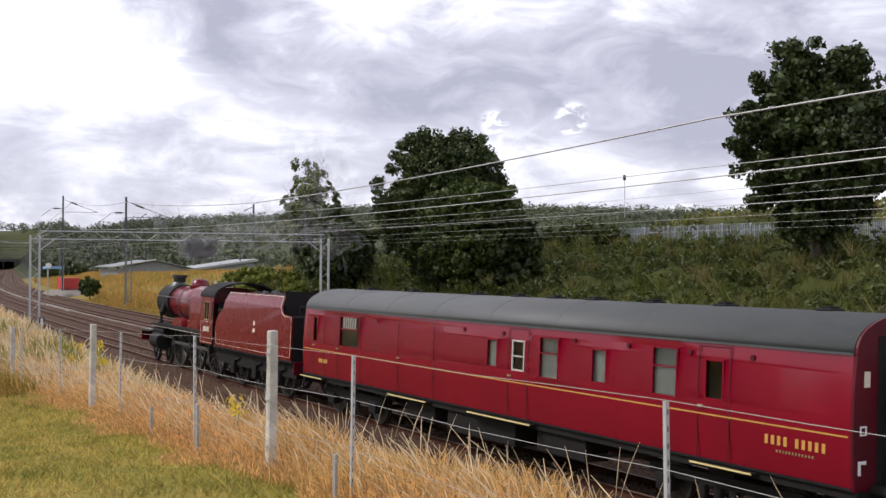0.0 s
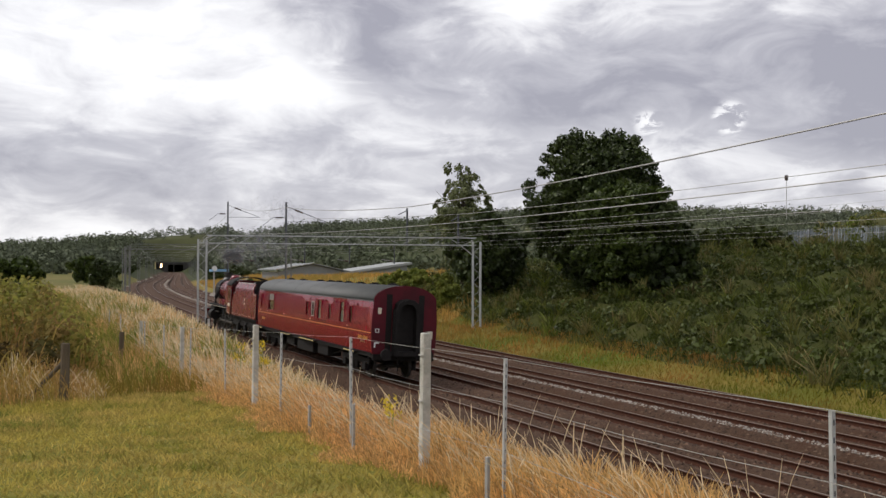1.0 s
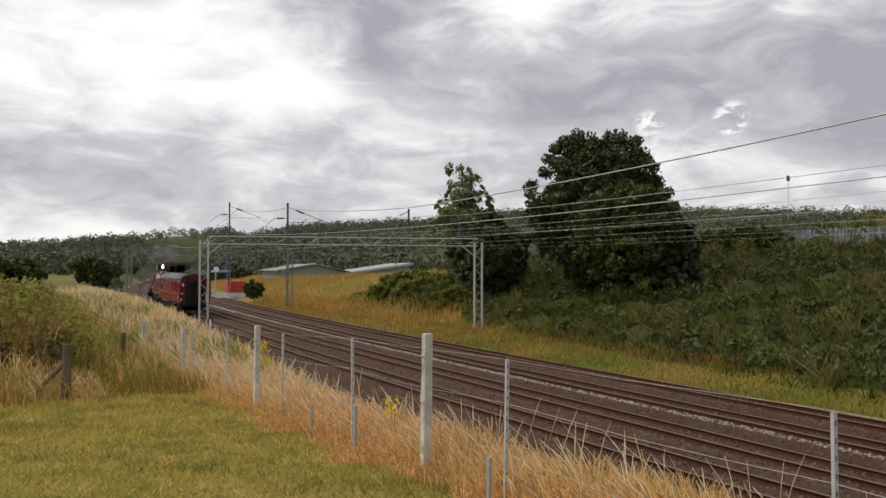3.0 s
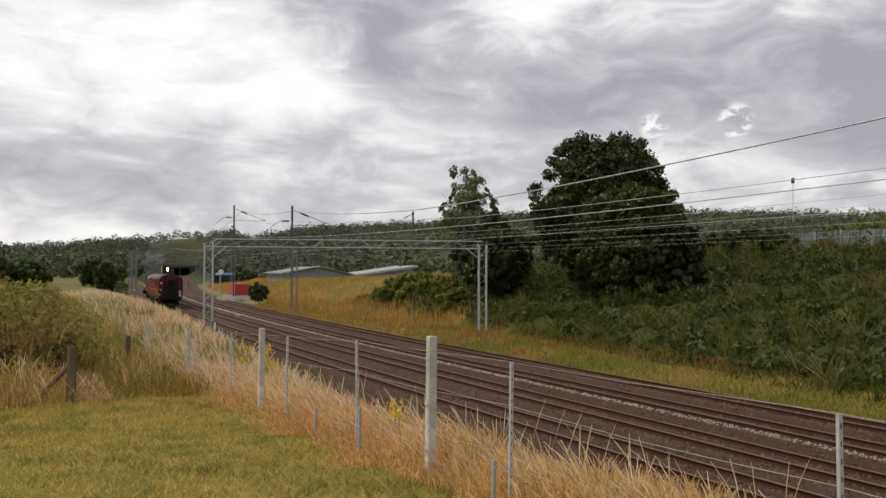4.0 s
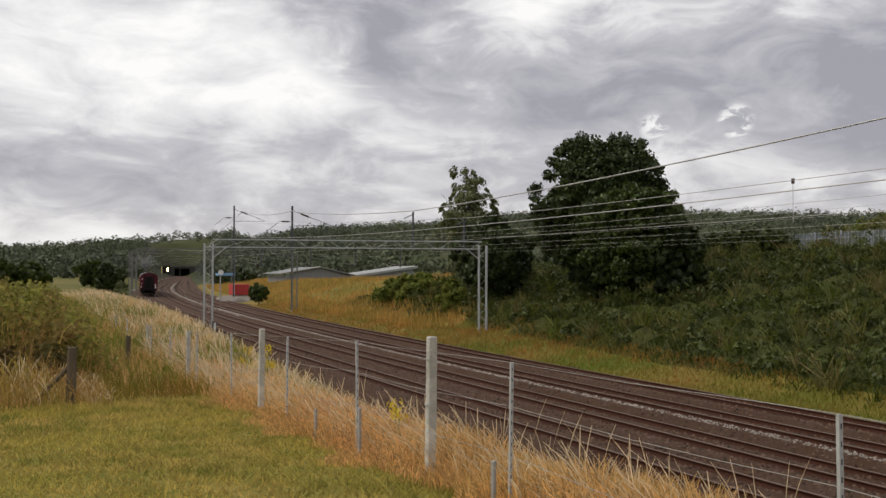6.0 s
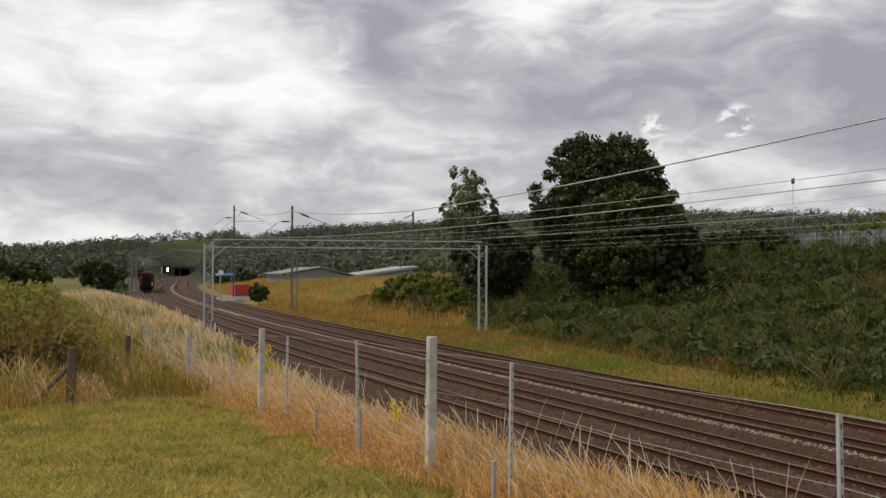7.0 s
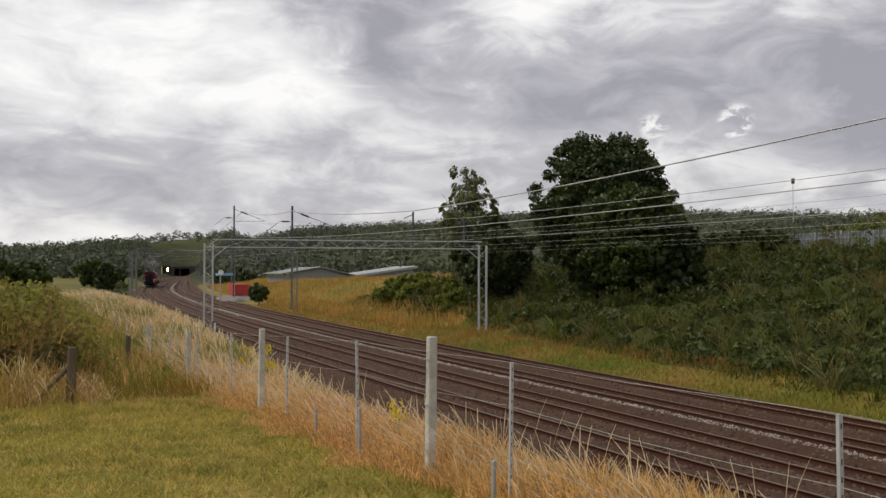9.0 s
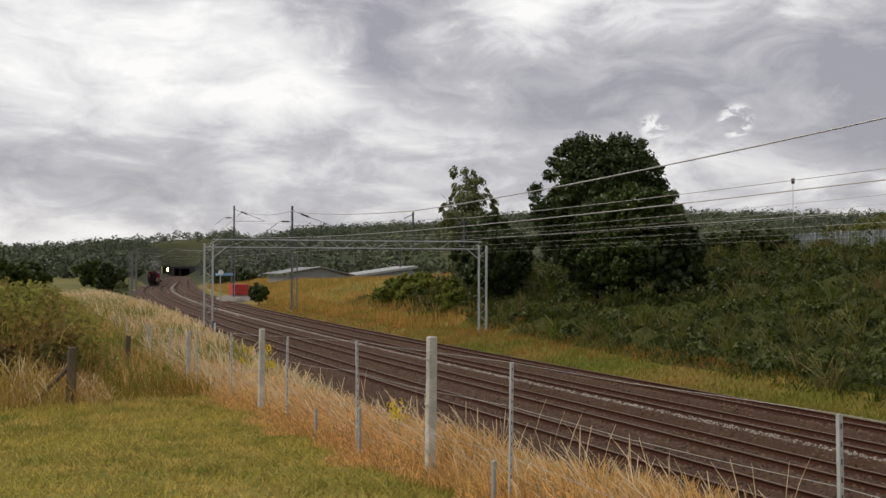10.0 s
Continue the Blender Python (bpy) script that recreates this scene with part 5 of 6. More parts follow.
def build_bank():
    g = np.random.default_rng(21)
    # mounds of bramble with hollows between them
    n = 2700
    y = -12 + 126 * g.random(n)
    u = bank_foot(y) + 0.5
    u = u + (44 - u) * g.random(n)
    p = on_line(y, u)
    x, y = p[:, 0], p[:, 1]
    hump = lumps(x, y, 0.85, 2.5)
    r = 0.35 + 0.35 * g.random(len(x)) ** 2 + 0.30 * np.clip(hump, 0, 1)
    z = ground_z(x, y) + 0.05 + 0.95 * np.clip(hump, 0, 1)
    q = leaves(np.stack([x, y, z], -1), r, 40, 0.13, 5, 0.9, 0.6)
    tagged(quads("bank_shrubs", q, "bramble"), "tangled green brambles and shrubs covering the bank", "shrubs", kind="stuff")
    # low growth in the hollows
    n = 60000
    y = -12 + 126 * g.random(n)
    u = bank_foot(y) - 0.4
    u = u + (44 - u) * g.random(n)
    p = on_line(y, u)
    q = blades(p[:, 0], p[:, 1], 0.22 + 0.25 * np.clip(lumps(p[:, 0], p[:, 1], 0.7, 4.0) + 0.4, 0, 1.3), 0.07, 6, bend=1.0, seg=1)
    tagged(quads("bank_cover", q, "bramble"), "low green growth in the hollows of the bank", "shrubs", kind="stuff")
    # arching bracken and tall weeds, kept to humps; their paler colour imitates lit tops
    m = 16
    n = 3600
    y = np.repeat(-8 + 100 * g.random(n) ** 1.15, m)
    u = bank_foot(y) - 0.3
    u = u + (44 - u) * np.repeat(g.random(n), m)
    p = on_line(y, u)
    tall = np.repeat(0.45 + 0.75 * g.random(n) ** 1.5, m)
    hump = lumps(p[:, 0], p[:, 1], 0.85, 2.5)
    z = ground_z(p[:, 0], p[:, 1]) + 0.9 * np.clip(hump, 0, 1)
    k = hump > 0.12
    dx, dy = 0.14 * g.normal(size=n * m), 0.14 * g.normal(size=n * m)
    q = blades((p[:, 0] + dx)[k], (p[:, 1] + dy)[k], tall[k], 0.06, 9, lean=(-0.2, -0.1), bend=1.5, z=z[k], seg=2)
    tagged(quads("bank_weeds", q, "bracken"), "tall arching bracken and weeds on the bank", "weeds", kind="stuff")
    # scrub on the mound behind the metal fence
    n = 420
    x, y = 61 + 34 * g.random(n), 20 + 75 * g.random(n)
    r = 0.5 + 0.7 * g.random(n)
    q = leaves(np.stack([x, y, ground_z(x, y) + 0.3 * r], -1), r, 50, 0.17, 7, 0.8, 0.5)
    tagged(quads("mound_scrub", q, "bracken"), "light green scrub on the mound behind the fence", "shrubs", kind="stuff")
    # verge: green near by, turning orange and gold along the line
    n = 34000
    y = 4 + 130 * g.random(n) ** 1.3
    u = 11.8 + np.interp(y, (30, 70), (3.2, 6.6)) * g.random(n)
    p = on_line(y, u)
    dry = step(40, 70, y + 9 * lumps(p[:, 0], p[:, 1], 2.2, 1.0) + 8 * (u - 12.5))
    pick = g.random(n) < dry * 0.6 + 0.05 * (y > 30)
    q = blades(p[~pick, 0], p[~pick, 1], 0.20, 0.034, 10, bend=0.8, seg=1)
    tagged(quads("verge_grass", q, "verge"), "yellow-green rough grass beside the ballast", "grass", kind="stuff")
    q = blades(p[pick, 0], p[pick, 1], 0.34, 0.04, 12, bend=0.8, seg=1)
    tagged(quads("dry_verge_grass", q, "rust_grass"), "orange-brown dry grass beside the ballast", "grass", kind="stuff")
    n = 34000
    y = 72 + 190 * g.random(n) ** 1.25
    u = 13.5 + 29.5 * g.random(n)
    p = on_line(y, u)
    keep = (p[:, 1] > 110 + 6 * lumps(p[:, 0], p[:, 1], 5.0)) | (u < np.interp(p[:, 1], (72, 95), (18.5, 24)) + 2.5 * lumps(p[:, 0], p[:, 1], 4.0))
    q = blades(p[keep, 0], p[keep, 1], 0.72, 0.08, 11, bend=0.7, seg=1)
    tagged(quads("golden_bank_grass", q, "gold_grass"), "tall golden dry grass on the low bank", "grass", kind="stuff")


M["bracken"] = mat("bracken_fronds", (0.050, 0.072, 0.009), (0.145, 0.17, 0.026), 0.3, 0.65, 0.0, c3=(0.23, 0.18, 0.075), scale3=0.35, island=0.5, through_leaf=0.25, spec=0.3)
M["rust_grass"] = mat("rusty_dry_grass", (0.34, 0.15, 0.038), (0.44, 0.25, 0.07), 0.4, 0.85, 0.0, c3=(0.20, 0.20, 0.04), scale3=0.35, island=0.35, through_leaf=0.3, spec=0.2)
build_bank()
tree("broad_tree", "large dark green broad-leaved tree with dense crown", (40.7, 63.9, gz(40.7, 63.9)), 15.5 - gz(40.7, 63.9), (5.8, 5.6), 4, clumps=950, per=84, size=0.14, lift=0.0, trunk=0.4, tuft=0.75, wobble=0.1)
tree("low_tree", "mid-green bushy tree before the taller dark one", (39.3, 57.5, gz(39.3, 57.5)), 11.3 - gz(39.3, 57.5), (4.1, 4.0), 8, leaf="leaf_mid", clumps=560, per=85, size=0.13, lift=0.0, trunk=0.25, tuft=0.72, wobble=0.2)
tree("birch_tree", "slender birch with thin feathery drooping crown", (41.6, 90.0, gz(41.6, 90)), 15.7 - gz(41.6, 90), (3.4, 3.1), 12, leaf="leaf_birch", clumps=300, per=52, size=0.13, lift=0.22, droop=1.8, trunk=0.16, wobble=0.3, tuft=0.8)
tree("bushy_tree", "dark bushy tree on the bank behind gantry", (38.2, 77.0, gz(38.2, 77)), 7.0, (3.2, 3.0), 15, clumps=110, per=150, size=0.22, lift=0.0, trunk=0.2)
tree("bushy_tree", "dark bushy tree on the bank behind gantry", (41.5, 84.0, gz(41.5, 84)), 7.8, (4.2, 3.8), 16, clumps=120, per=150, size=0.24, lift=0.0, trunk=0.2)
tree("bushy_tree", "dark bushy tree behind the taller tree", (46.5, 72.0, gz(46.5, 72)), 8.0, (4.0, 3.8), 17, clumps=100, per=150, size=0.24, lift=0.0, trunk=0.2)
tree("bushy_tree", "dark bushy tree at the edge of the clump", (40.2, 55.4, gz(40.2, 55.4)), 7.0, (2.9, 2.8), 18, clumps=110, per=150, size=0.2, lift=0.0, trunk=0.2)
tree("lone_tree", "tall rounded dark green tree before a metal fence", (46.8, 35.6, gz(46.8, 35.6)), 17.6 - gz(46.8, 35.6), (4.6, 4.5), 23, clumps=700, per=68, size=0.165, lift=0.02, trunk=0.3, tuft=0.72, wobble=0.2)
for k, (x, y, h, w) in enumerate(((36.6, 92.0, 2.6, 2.2), (39.0, 97.0, 3.0, 2.6), (36.2, 99.0, 2.0, 1.8), (40.0, 104.0, 2.4, 2.4), (38.5, 90.0, 2.6, 2.4), (34.2, 77.0, 2.6, 1.5))):
    tree("bank_bush", "rounded green bush on the grassy bank", (x, y, gz(x, y) - 0.2), h, (w, w * 0.9), 40 + k, leaf="green_grass", clumps=40, per=130, size=0.16, lift=0.02, trunk=0.06)
tree("lineside_bush", "small dark round bush beside golden grass", (31.3, 135.0, gz(31.3, 135)), 3.0, (1.5, 1.5), 60, leaf="leaf_mid", clumps=70, per=90, size=0.14, lift=0.05, trunk=0.08)
tree("lineside_tree", "small dark round tree on the cutting edge", (8.2, 94.5, gz(8.2, 94.5)), 3.2, (1.15, 1.15), 61, clumps=70, per=90, size=0.13, lift=0.03, trunk=0.1)
g0 = np.random.default_rng(71)
for k in range(16):
    x, y = g0.uniform(-28, 17), g0.uniform(150, 215)
    if offset(np.array(x), np.array(y)) > -8:
        continue
    tree("hedgerow_tree", "dark green hedgerow tree in the middle distance", (x, y, gz(x, y) - 0.3), g0.uniform(3.2, 4.8), (g0.uniform(2.6, 4.0),) * 2, 80 + k, leaf="leaf_mid", clumps=26, per=110, size=0.42, lift=0.02, trunk=0.15)
for k in range(14):
    y = 112 + 9 * k
    p = on_line(float(y), -6.0 + 1.5 * math.sin(k * 2.1))
    tree("cutting_shrub", "pale green scrubby bush at the cutting edge", (p[0], p[1], gz(p[0], p[1]) - 0.1), 1.6 + 0.6 * math.sin(k * 1.7) ** 2, (1.1, 1.2), 120 + k, leaf="leaf_birch", clumps=12, per=110, size=0.16, lift=0.02, trunk=0.05)


for k in range(30):
    y = 236 + 10.5 * (k // 2) + 4 * math.sin(k * 1.3)
    u = -8.0 - 4 * math.sin(k) ** 2 if k % 2 == 0 else 17.5 + 5 * math.sin(k * 1.7) ** 2
    p = on_line(float(y), u)
    tree("distant_shrub", "dark green lineside scrub in the distance", (p[0], p[1], gz(p[0], p[1]) - 0.3), 2.6 + 1.6 * math.sin(k * 2.7) ** 2, (2.4, 2.4), 160 + k, clumps=14, per=60, size=0.32, lift=0.0, trunk=0.08)


def build_far_woods():
    g = np.random.default_rng(31)
    n = 6200
    az = np.radians(-4 + 66 * g.random(n))
    r = 295 + 735 * g.random(n)
    x, y = r * np.sin(az), r * np.cos(az)
    dens = lumps(x, y, 55, 3.0) + 0.6 * lumps(x, y, 17, 5.0)
    keep = (dens > -1.2) & ((np.abs(offset(x, np.clip(y, -80, Y_END)) - 4.8) > 14) | (y > 908)) & ((np.degrees(az) < 43.2) | (r > 500))
    x, y, r = x[keep], y[keep], r[keep]
    z = ground_z(x, y)
    n = len(x)
    s = (1.8 + 2.2 * g.random(n)) * np.clip(r / 620, 0.45, 1.1)
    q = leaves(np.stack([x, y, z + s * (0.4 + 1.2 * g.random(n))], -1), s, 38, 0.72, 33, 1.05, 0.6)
    tagged(quads("far_woods", q, "leaf_far"), "wooded hillside in the distance with haze in its leaf colour", "woodland", kind="stuff")


build_far_woods()


def build_palisade():
    f = thing("palisade_fence", "blue-grey galvanised palisade security fence on the bank", "fence")
    bm = bmesh.new()
    add_box(bm, -0.034, 0.034, -0.012, 0.012, 0.05, 1.85)
    t = [bm.verts.new(p) for p in ((-0.034, 0, 1.85), (0.034, 0, 1.85), (0, 0, 2.05))]
    bm.faces.new(t)
    mesh = bpy.data.meshes.new("pale")
    bm.to_mesh(mesh)
    bm.free()
    mesh.materials.append(M["palisade"])
    for k in range(292):
        y = 17 + 0.158 * k
        o = new("pale", mesh)
        o.parent = f
        o.matrix_basis = pose(58.0, y, gz(58, y), 0, 0, 90)
    for z in (0.45, 1.5):
        part("fence_rail", tube([(58.05, y, gz(58, y) + z) for y in np.arange(17, 63.2, 1.5)], 0.03, 5), "galv_dull", f)
    for y in np.arange(17, 63.2, 2.75):
        part("fence_upright", box(58.05, 58.15, y - 0.05, y + 0.05, gz(58, y) - 0.3, gz(58, y) + 2.0), "galv", f)


build_palisade()
for k in range(11):
    y = 62.6 + 1.0 * k + 0.3 * math.sin(k * 2.3)
    tree("crest_bush", "scrubby green bush before the metal fence", (56.4, y, gz(56.4, y) - 0.2), 2.5 + 0.4 * math.sin(k * 1.9), (1.4, 1.4), 200 + k, leaf="bramble", clumps=22, per=90, size=0.15, lift=0.0, trunk=0.05)


# ---- distance ----
def build_shed():
    s = thing("farm_shed", "long low shed with a pale-edged grey roof", "shed")
    z = gz(53, 186)
    part("shed_wall", box(46.8, 59.6, 181, 194, z - 0.5, 3.95), "shed_roof", s)
    rf = bmesh.new()
    pr = [(46.0, 4.25), (53.2, 5.45), (60.2, 4.0), (60.2, 4.15), (53.2, 5.6), (46.0, 4.4)]
    a = [rf.verts.new((x, 180.4, zz)) for x, zz in pr]
    b = [rf.verts.new((x, 194.6, zz)) for x, zz in pr]
    for i in range(6):
        rf.faces.new((a[i], a[(i + 1) % 6], b[(i + 1) % 6], b[i]))
    rf.faces.new(a[::-1])
    rf.faces.new(b)
    gb = part("shed_roof", rf, "shed_roof", s, "dull grey pitched roof")
    part("roof_edge", tube([(46.0, 180.3, 4.42), (53.2, 180.3, 5.62)], 0.12, 5), "shed_edge", gb, "pale fascia board")
    part("gable", prism([(46.9, 3.95), (59.5, 3.95), (53.2, 5.4)], 181.0, 181.2), "shed_roof", s)
    lo = thing("lean_to_shed", "long low grey shed with a single-pitch roof", "shed")
    part("shed_wall", prism([(60.4, 1.5), (75.6, 1.5), (75.6, 5.3), (60.4, 3.1)], 190.0, 202.0), "shed_roof", lo)
    part("shed_roof", prism([(59.8, 3.15), (76.4, 5.5), (76.4, 5.95), (59.8, 3.6)], 189.4, 202.6), "shed_sheet", lo, "pale grey sloping roof")
    t = thing("red_container", "red steel storage container behind the bank", "container")
    z = 1.9
    part("container_body", box(31.2, 33.4, 150, 154.5, 1.15, 2.75, 0.04), "red_box", t)
    ribs = bmesh.new()
    for k in range(9):
        add_box(ribs, 31.3 + 0.22 * k, 31.4 + 0.22 * k, 149.96, 149.995, 1.2, 2.7)
    part("container_ribs", ribs, "red_box", t)
    part("corner_post", box(31.0, 31.15, 149.9, 150.1, 1.0, 2.8), "white", t)
    mo = thing("gravel_heap", "pale grey gravel heap under the container", "heap")
    bm = bmesh.new()
    bmesh.ops.create_icosphere(bm, subdivisions=4, radius=1.0)
    for v in bm.verts:
        w = 1 + 0.12 * math.sin(v.co.x * 7) * math.cos(v.co.y * 6)
        v.co = Vector((32.6 + v.co.x * 4.2 * w, 152.0 + v.co.y * 5.0 * w, gz(32.6, 152) - 0.2 + max(0, min(v.co.z, 0.86)) * (1.25 - gz(32.6, 152)) / 0.86))
    part("heap_body", bm, "stone_pale", mo)
    b = thing("blue_canopy", "small pale blue sheet roof on posts", "canopy")
    part("sheet_roof", box(30.4, 32.9, 158, 161, 4.0, 4.4, 0.03), "blue", b)
    for x in (30.6, 32.7):
        part("canopy_post", box(x - 0.06, x + 0.06, 158.2, 158.4, gz(x, 158) - 0.2, 4.0), "galv_dull", b)
    w = thing("white_sign", "small round white lineside sign on post", "sign")
    part("sign_disc", tube([(27.15, 139.9, 4.5), (27.15, 139.8, 4.5)], 0.36, 16), "white", w)
    part("sign_post", tube([(27.15, 140.0, gz(27.15, 140) - 0.3), (27.15, 140.0, 4.6)], 0.05, 6), "galv_dull", w)


build_shed()


def build_signal():
    x, y, z = on_line(433.0, 0.4)
    s = thing("railway_signal", "colour-light signal with lit lamp hung from a gantry", "signal")
    part("signal_hanger", tube([(x, y + 0.1, z + 5.6), (x, y + 0.1, z + 7.1)], 0.09, 8), "steel_dark", s)
    h = part("signal_head", box(x - 1.5, x + 1.5, y, y + 0.25, z + 2.9, z + 5.9, 0.06), "black", s, "black signal backboard")
    part("signal_edge", box(x - 1.95, x - 1.65, y, y + 0.2, z + 2.9, z + 5.9), "step_yellow", h, "pale yellow edge strip")
    part("signal_lens", box(x + 0.25, x + 0.85, y - 0.14, y - 0.02, z + 3.6, z + 5.2, 0.05), "lamp_on", h, "lit lens")
    b = thing("lineside_box", "small white-faced box on gantry leg", "equipment box")
    part("box_body", box(12.72, 13.02, 68.2, 68.42, 0.35, 1.15, 0.02), "black", b)
    part("box_face", box(12.78, 12.94, 68.17, 68.196, 0.6, 1.1), "white", b)
    part("box_bracket", box(12.8, 12.9, 68.42, 68.6, 0.5, 0.6), "galv_dull", b)


build_signal()


def build_bridge():
    b = thing("overbridge", "dark brick road bridge across the lines", "bridge")
    x, y, z = on_line(884.0, 5.0)

    def blk(name, u0, u1, z0, z1, d0=0.0, d1=34.0):
        part(name, box(u0, u1, d0, d1, z0, z1), "brick_dark", b)
    blk("abutment", -22, -6.3, -1, 6.2)
    blk("abutment", 6.3, 22, -1, 6.2)
    blk("deck", -22, 22, 6.2, 7.6)
    blk("parapet", -22, 22, 7.6, 8.6, -0.4, 0.1)
    blk("pier", -2.0, -1.2, -1, 6.2)
    b.matrix_basis = pose(x, y, z, 0, 0, -math.degrees(float(line_turn(y))))


build_bridge()


# ---- near side ----
M["rank"] = mat("rank_stems", (0.30, 0.26, 0.050), (0.50, 0.36, 0.11), 0.5, 0.8, 0.0, c3=(0.38, 0.19, 0.08), scale3=0.6, island=0.4, through_leaf=0.5, spec=0.2)


def build_grass():
    g = np.random.default_rng(51)
    left = (-0.62, 0.27)
    # dense dry undergrowth along the fence
    n = 56000
    y = 2.0 + 20 * g.random(n) ** 1.15
    x = 2.95 + 1.45 * g.random(n) ** 0.8 + 0.14 * np.sin(y * 1.9) + 0.10 * np.sin(y * 4.7)
    q = blades(x, y, (0.26 * step(2.9, 3.6, x) + 0.09) * (1 + 0.35 * lumps(x, y, 0.8, 5.0)), 0.0052, 1, lean=(-0.12, 0.1), bend=0.8, head=0.009, seg=2)
    tagged(quads("dry_undergrowth", q, "straw"), "dense dry orange-brown grass along the fence", "grass", kind="stuff")
    n = 2600
    y = 2.0 + 24 * g.random(n) ** 1.1
    x = 3.25 + 1.1 * g.random(n)
    q = blades(x, y, 0.40 + 0.26 * g.random(n), 0.0024, 2, lean=(left[0] * 0.7, left[1] * 0.7), bend=0.7, head=0.009)
    tagged(quads("tall_dry_grass", q, "straw_pale"), "tall pale seeding grass leaning in the wind", "grass", kind="stuff")
    n = 15000
    y = 17 + 62 * g.random(n) ** 1.2
    x = 1.6 + 3.6 * g.random(n)
    q = blades(x, y, 0.42, 0.016, 31, lean=(-0.1, 0.1), bend=0.8, seg=1)
    tagged(quads("green_grass_beyond", q, "verge"), "yellow-green rough grass on the cutting edge", "grass", kind="stuff")
    n = 18
    y = 20 + 20 * g.random(n) ** 1.3
    x = 0.2 + 3.4 * g.random(n)
    r = 0.16 + 0.22 * g.random(n)
    q = leaves(np.stack([x, y, ground_z(x, y) + r * 0.7], -1), r, 110, 0.05, 33, 0.9, 0.3)
    tagged(quads("wayside_weeds", q, "green_grass"), "low leafy green weeds among the dry grass", "weeds", kind="stuff")
    n = 15000
    y = 19 + 60 * g.random(n) ** 1.2
    x = 2.0 + 3.2 * g.random(n)
    q = blades(x, y, 0.46, 0.014, 3, lean=(-0.15, 0.1), bend=0.8, seg=1)
    tagged(quads("dry_grass_beyond", q, "straw"), "dry straw-coloured grass on the cutting edge", "grass", kind="stuff")
    n = 1500
    y = 17 + 55 * g.random(n) ** 1.1
    x = 3.2 + 2.0 * g.random(n)
    q = blades(x, y, 0.62, 0.009, 13, lean=(-0.3, 0.12), bend=0.8, head=0.02)
    tagged(quads("pale_grass_beyond", q, "straw_pale"), "pale seeding grass on the cutting edge", "grass", kind="stuff")
    # the edge of the cutting, pale above and green in patches
    n = 30000
    y = 26 + 92 * g.random(n) ** 1.15
    p = on_line(y, np.interp(y, (26, 45), (-10.8, -9.4)) + 4.2 * g.random(n) ** 1.2)
    green = lumps(p[:, 0], p[:, 1], 2.2, 8.0) > 0.38
    pick = g.random(n) < 0.25
    for name, sel, kind, label, h in (("cutting_green_grass", green, "green_grass", "rank green weeds on the edge of the cutting", 0.42), ("cutting_gold_grass", ~green & ~pick, "straw", "straw-coloured grass on the edge of the cutting", 0.40),
                                      ("cutting_pale_grass", ~green & pick, "straw_pale", "pale seeding grass on the edge of the cutting", 0.48)):
        q = blades(p[sel, 0], p[sel, 1], h * (0.8 + 0.5 * lumps(p[sel, 0], p[sel, 1], 1.1, 3.0)), 0.016, 14, lean=(-0.15, 0.1), bend=0.9, seg=2, head=0.028 if kind == "straw_pale" else 0.0)
        tagged(quads(name, q, kind), label, "grass", kind="stuff")
    # slope towards the line
    n = 14000
    y = 2 + 60 * g.random(n) ** 1.2
    x = 4.2 + 6.6 * g.random(n)
    q = blades(x, y, 0.30, 0.006, 4, bend=0.8, seg=2)
    tagged(quads("slope_grass", q, "straw"), "dry grass on the slope to the line", "grass", kind="stuff")
    # green growth among it
    n = 9000
    y = 19 + 36 * g.random(n)
    x = 2.1 + 3.0 * g.random(n)
    k = lumps(x, y, 1.8, 6.0) > 0.2
    q = blades(x[k], y[k], 0.62, 0.020, 5, bend=0.8)
    tagged(quads("green_weeds", q, "green_grass"), "patches of rank green weeds in dry grass", "weeds", kind="stuff")
    # mown grass
    n = 95000
    y = 2.4 + 15.2 * g.random(n) ** 1.05
    x = -9 + 12.3 * g.random(n)
    thick = 0.045 + 0.022 * lumps(x, y, 0.6, 3.0) + 0.03 * step(12.0, 16.5, y)
    q = short_blades(x, y, thick, 0.016, 6)
    tagged(quads("lawn_blades", q, "lawn_blade"), "short worn yellow-green mown grass", "grass", kind="stuff")
    n = 30000
    y = 2.4 + 13.0 * g.random(n) ** 1.05
    x = -8 + 11.0 * g.random(n)
    k = lumps(x, y, 0.55, 1.3) + 0.5 * lumps(x, y, 1.9, 4.4) > 0.55
    q = blades(x[k], y[k], 0.055, 0.014, 28, bend=1.2, seg=1)
    tagged(quads("lawn_tufts", q, "green_grass"), "darker green tufts in the mown grass", "grass", kind="stuff")
    n = 26000
    y = 2.4 + 13.5 * g.random(n) ** 1.05
    x = -8 + 11.0 * g.random(n)
    k = lumps(x, y, 0.45, 6.3) + 0.5 * lumps(x, y, 1.5, 2.4) > 0.6
    q = blades(x[k], y[k], 0.05, 0.012, 29, bend=1.6, seg=1)
    tagged(quads("lawn_cuttings", q, "straw"), "dry straw-coloured cuttings lying on the mown grass", "grass", kind="stuff")
    # rank growth at the end of the mown grass
    n = 13000
    y = 16.2 + 8 * g.random(n)
    x = -7 + 10.0 * g.random(n)
    q = blades(x, y, (0.14 + 0.42 * (1 - step(0.6, 1.9, x))) * (0.15 + 0.85 * step(16.0, 18.5, y)), 0.016, 7, bend=0.6)
    pick = np.tile(np.random.default_rng(77).random(len(x)) < 0.55, 3)
    tagged(quads("rank_grass", q[pick], "straw"), "brown rank grass at the lawn's end", "grass", kind="stuff")
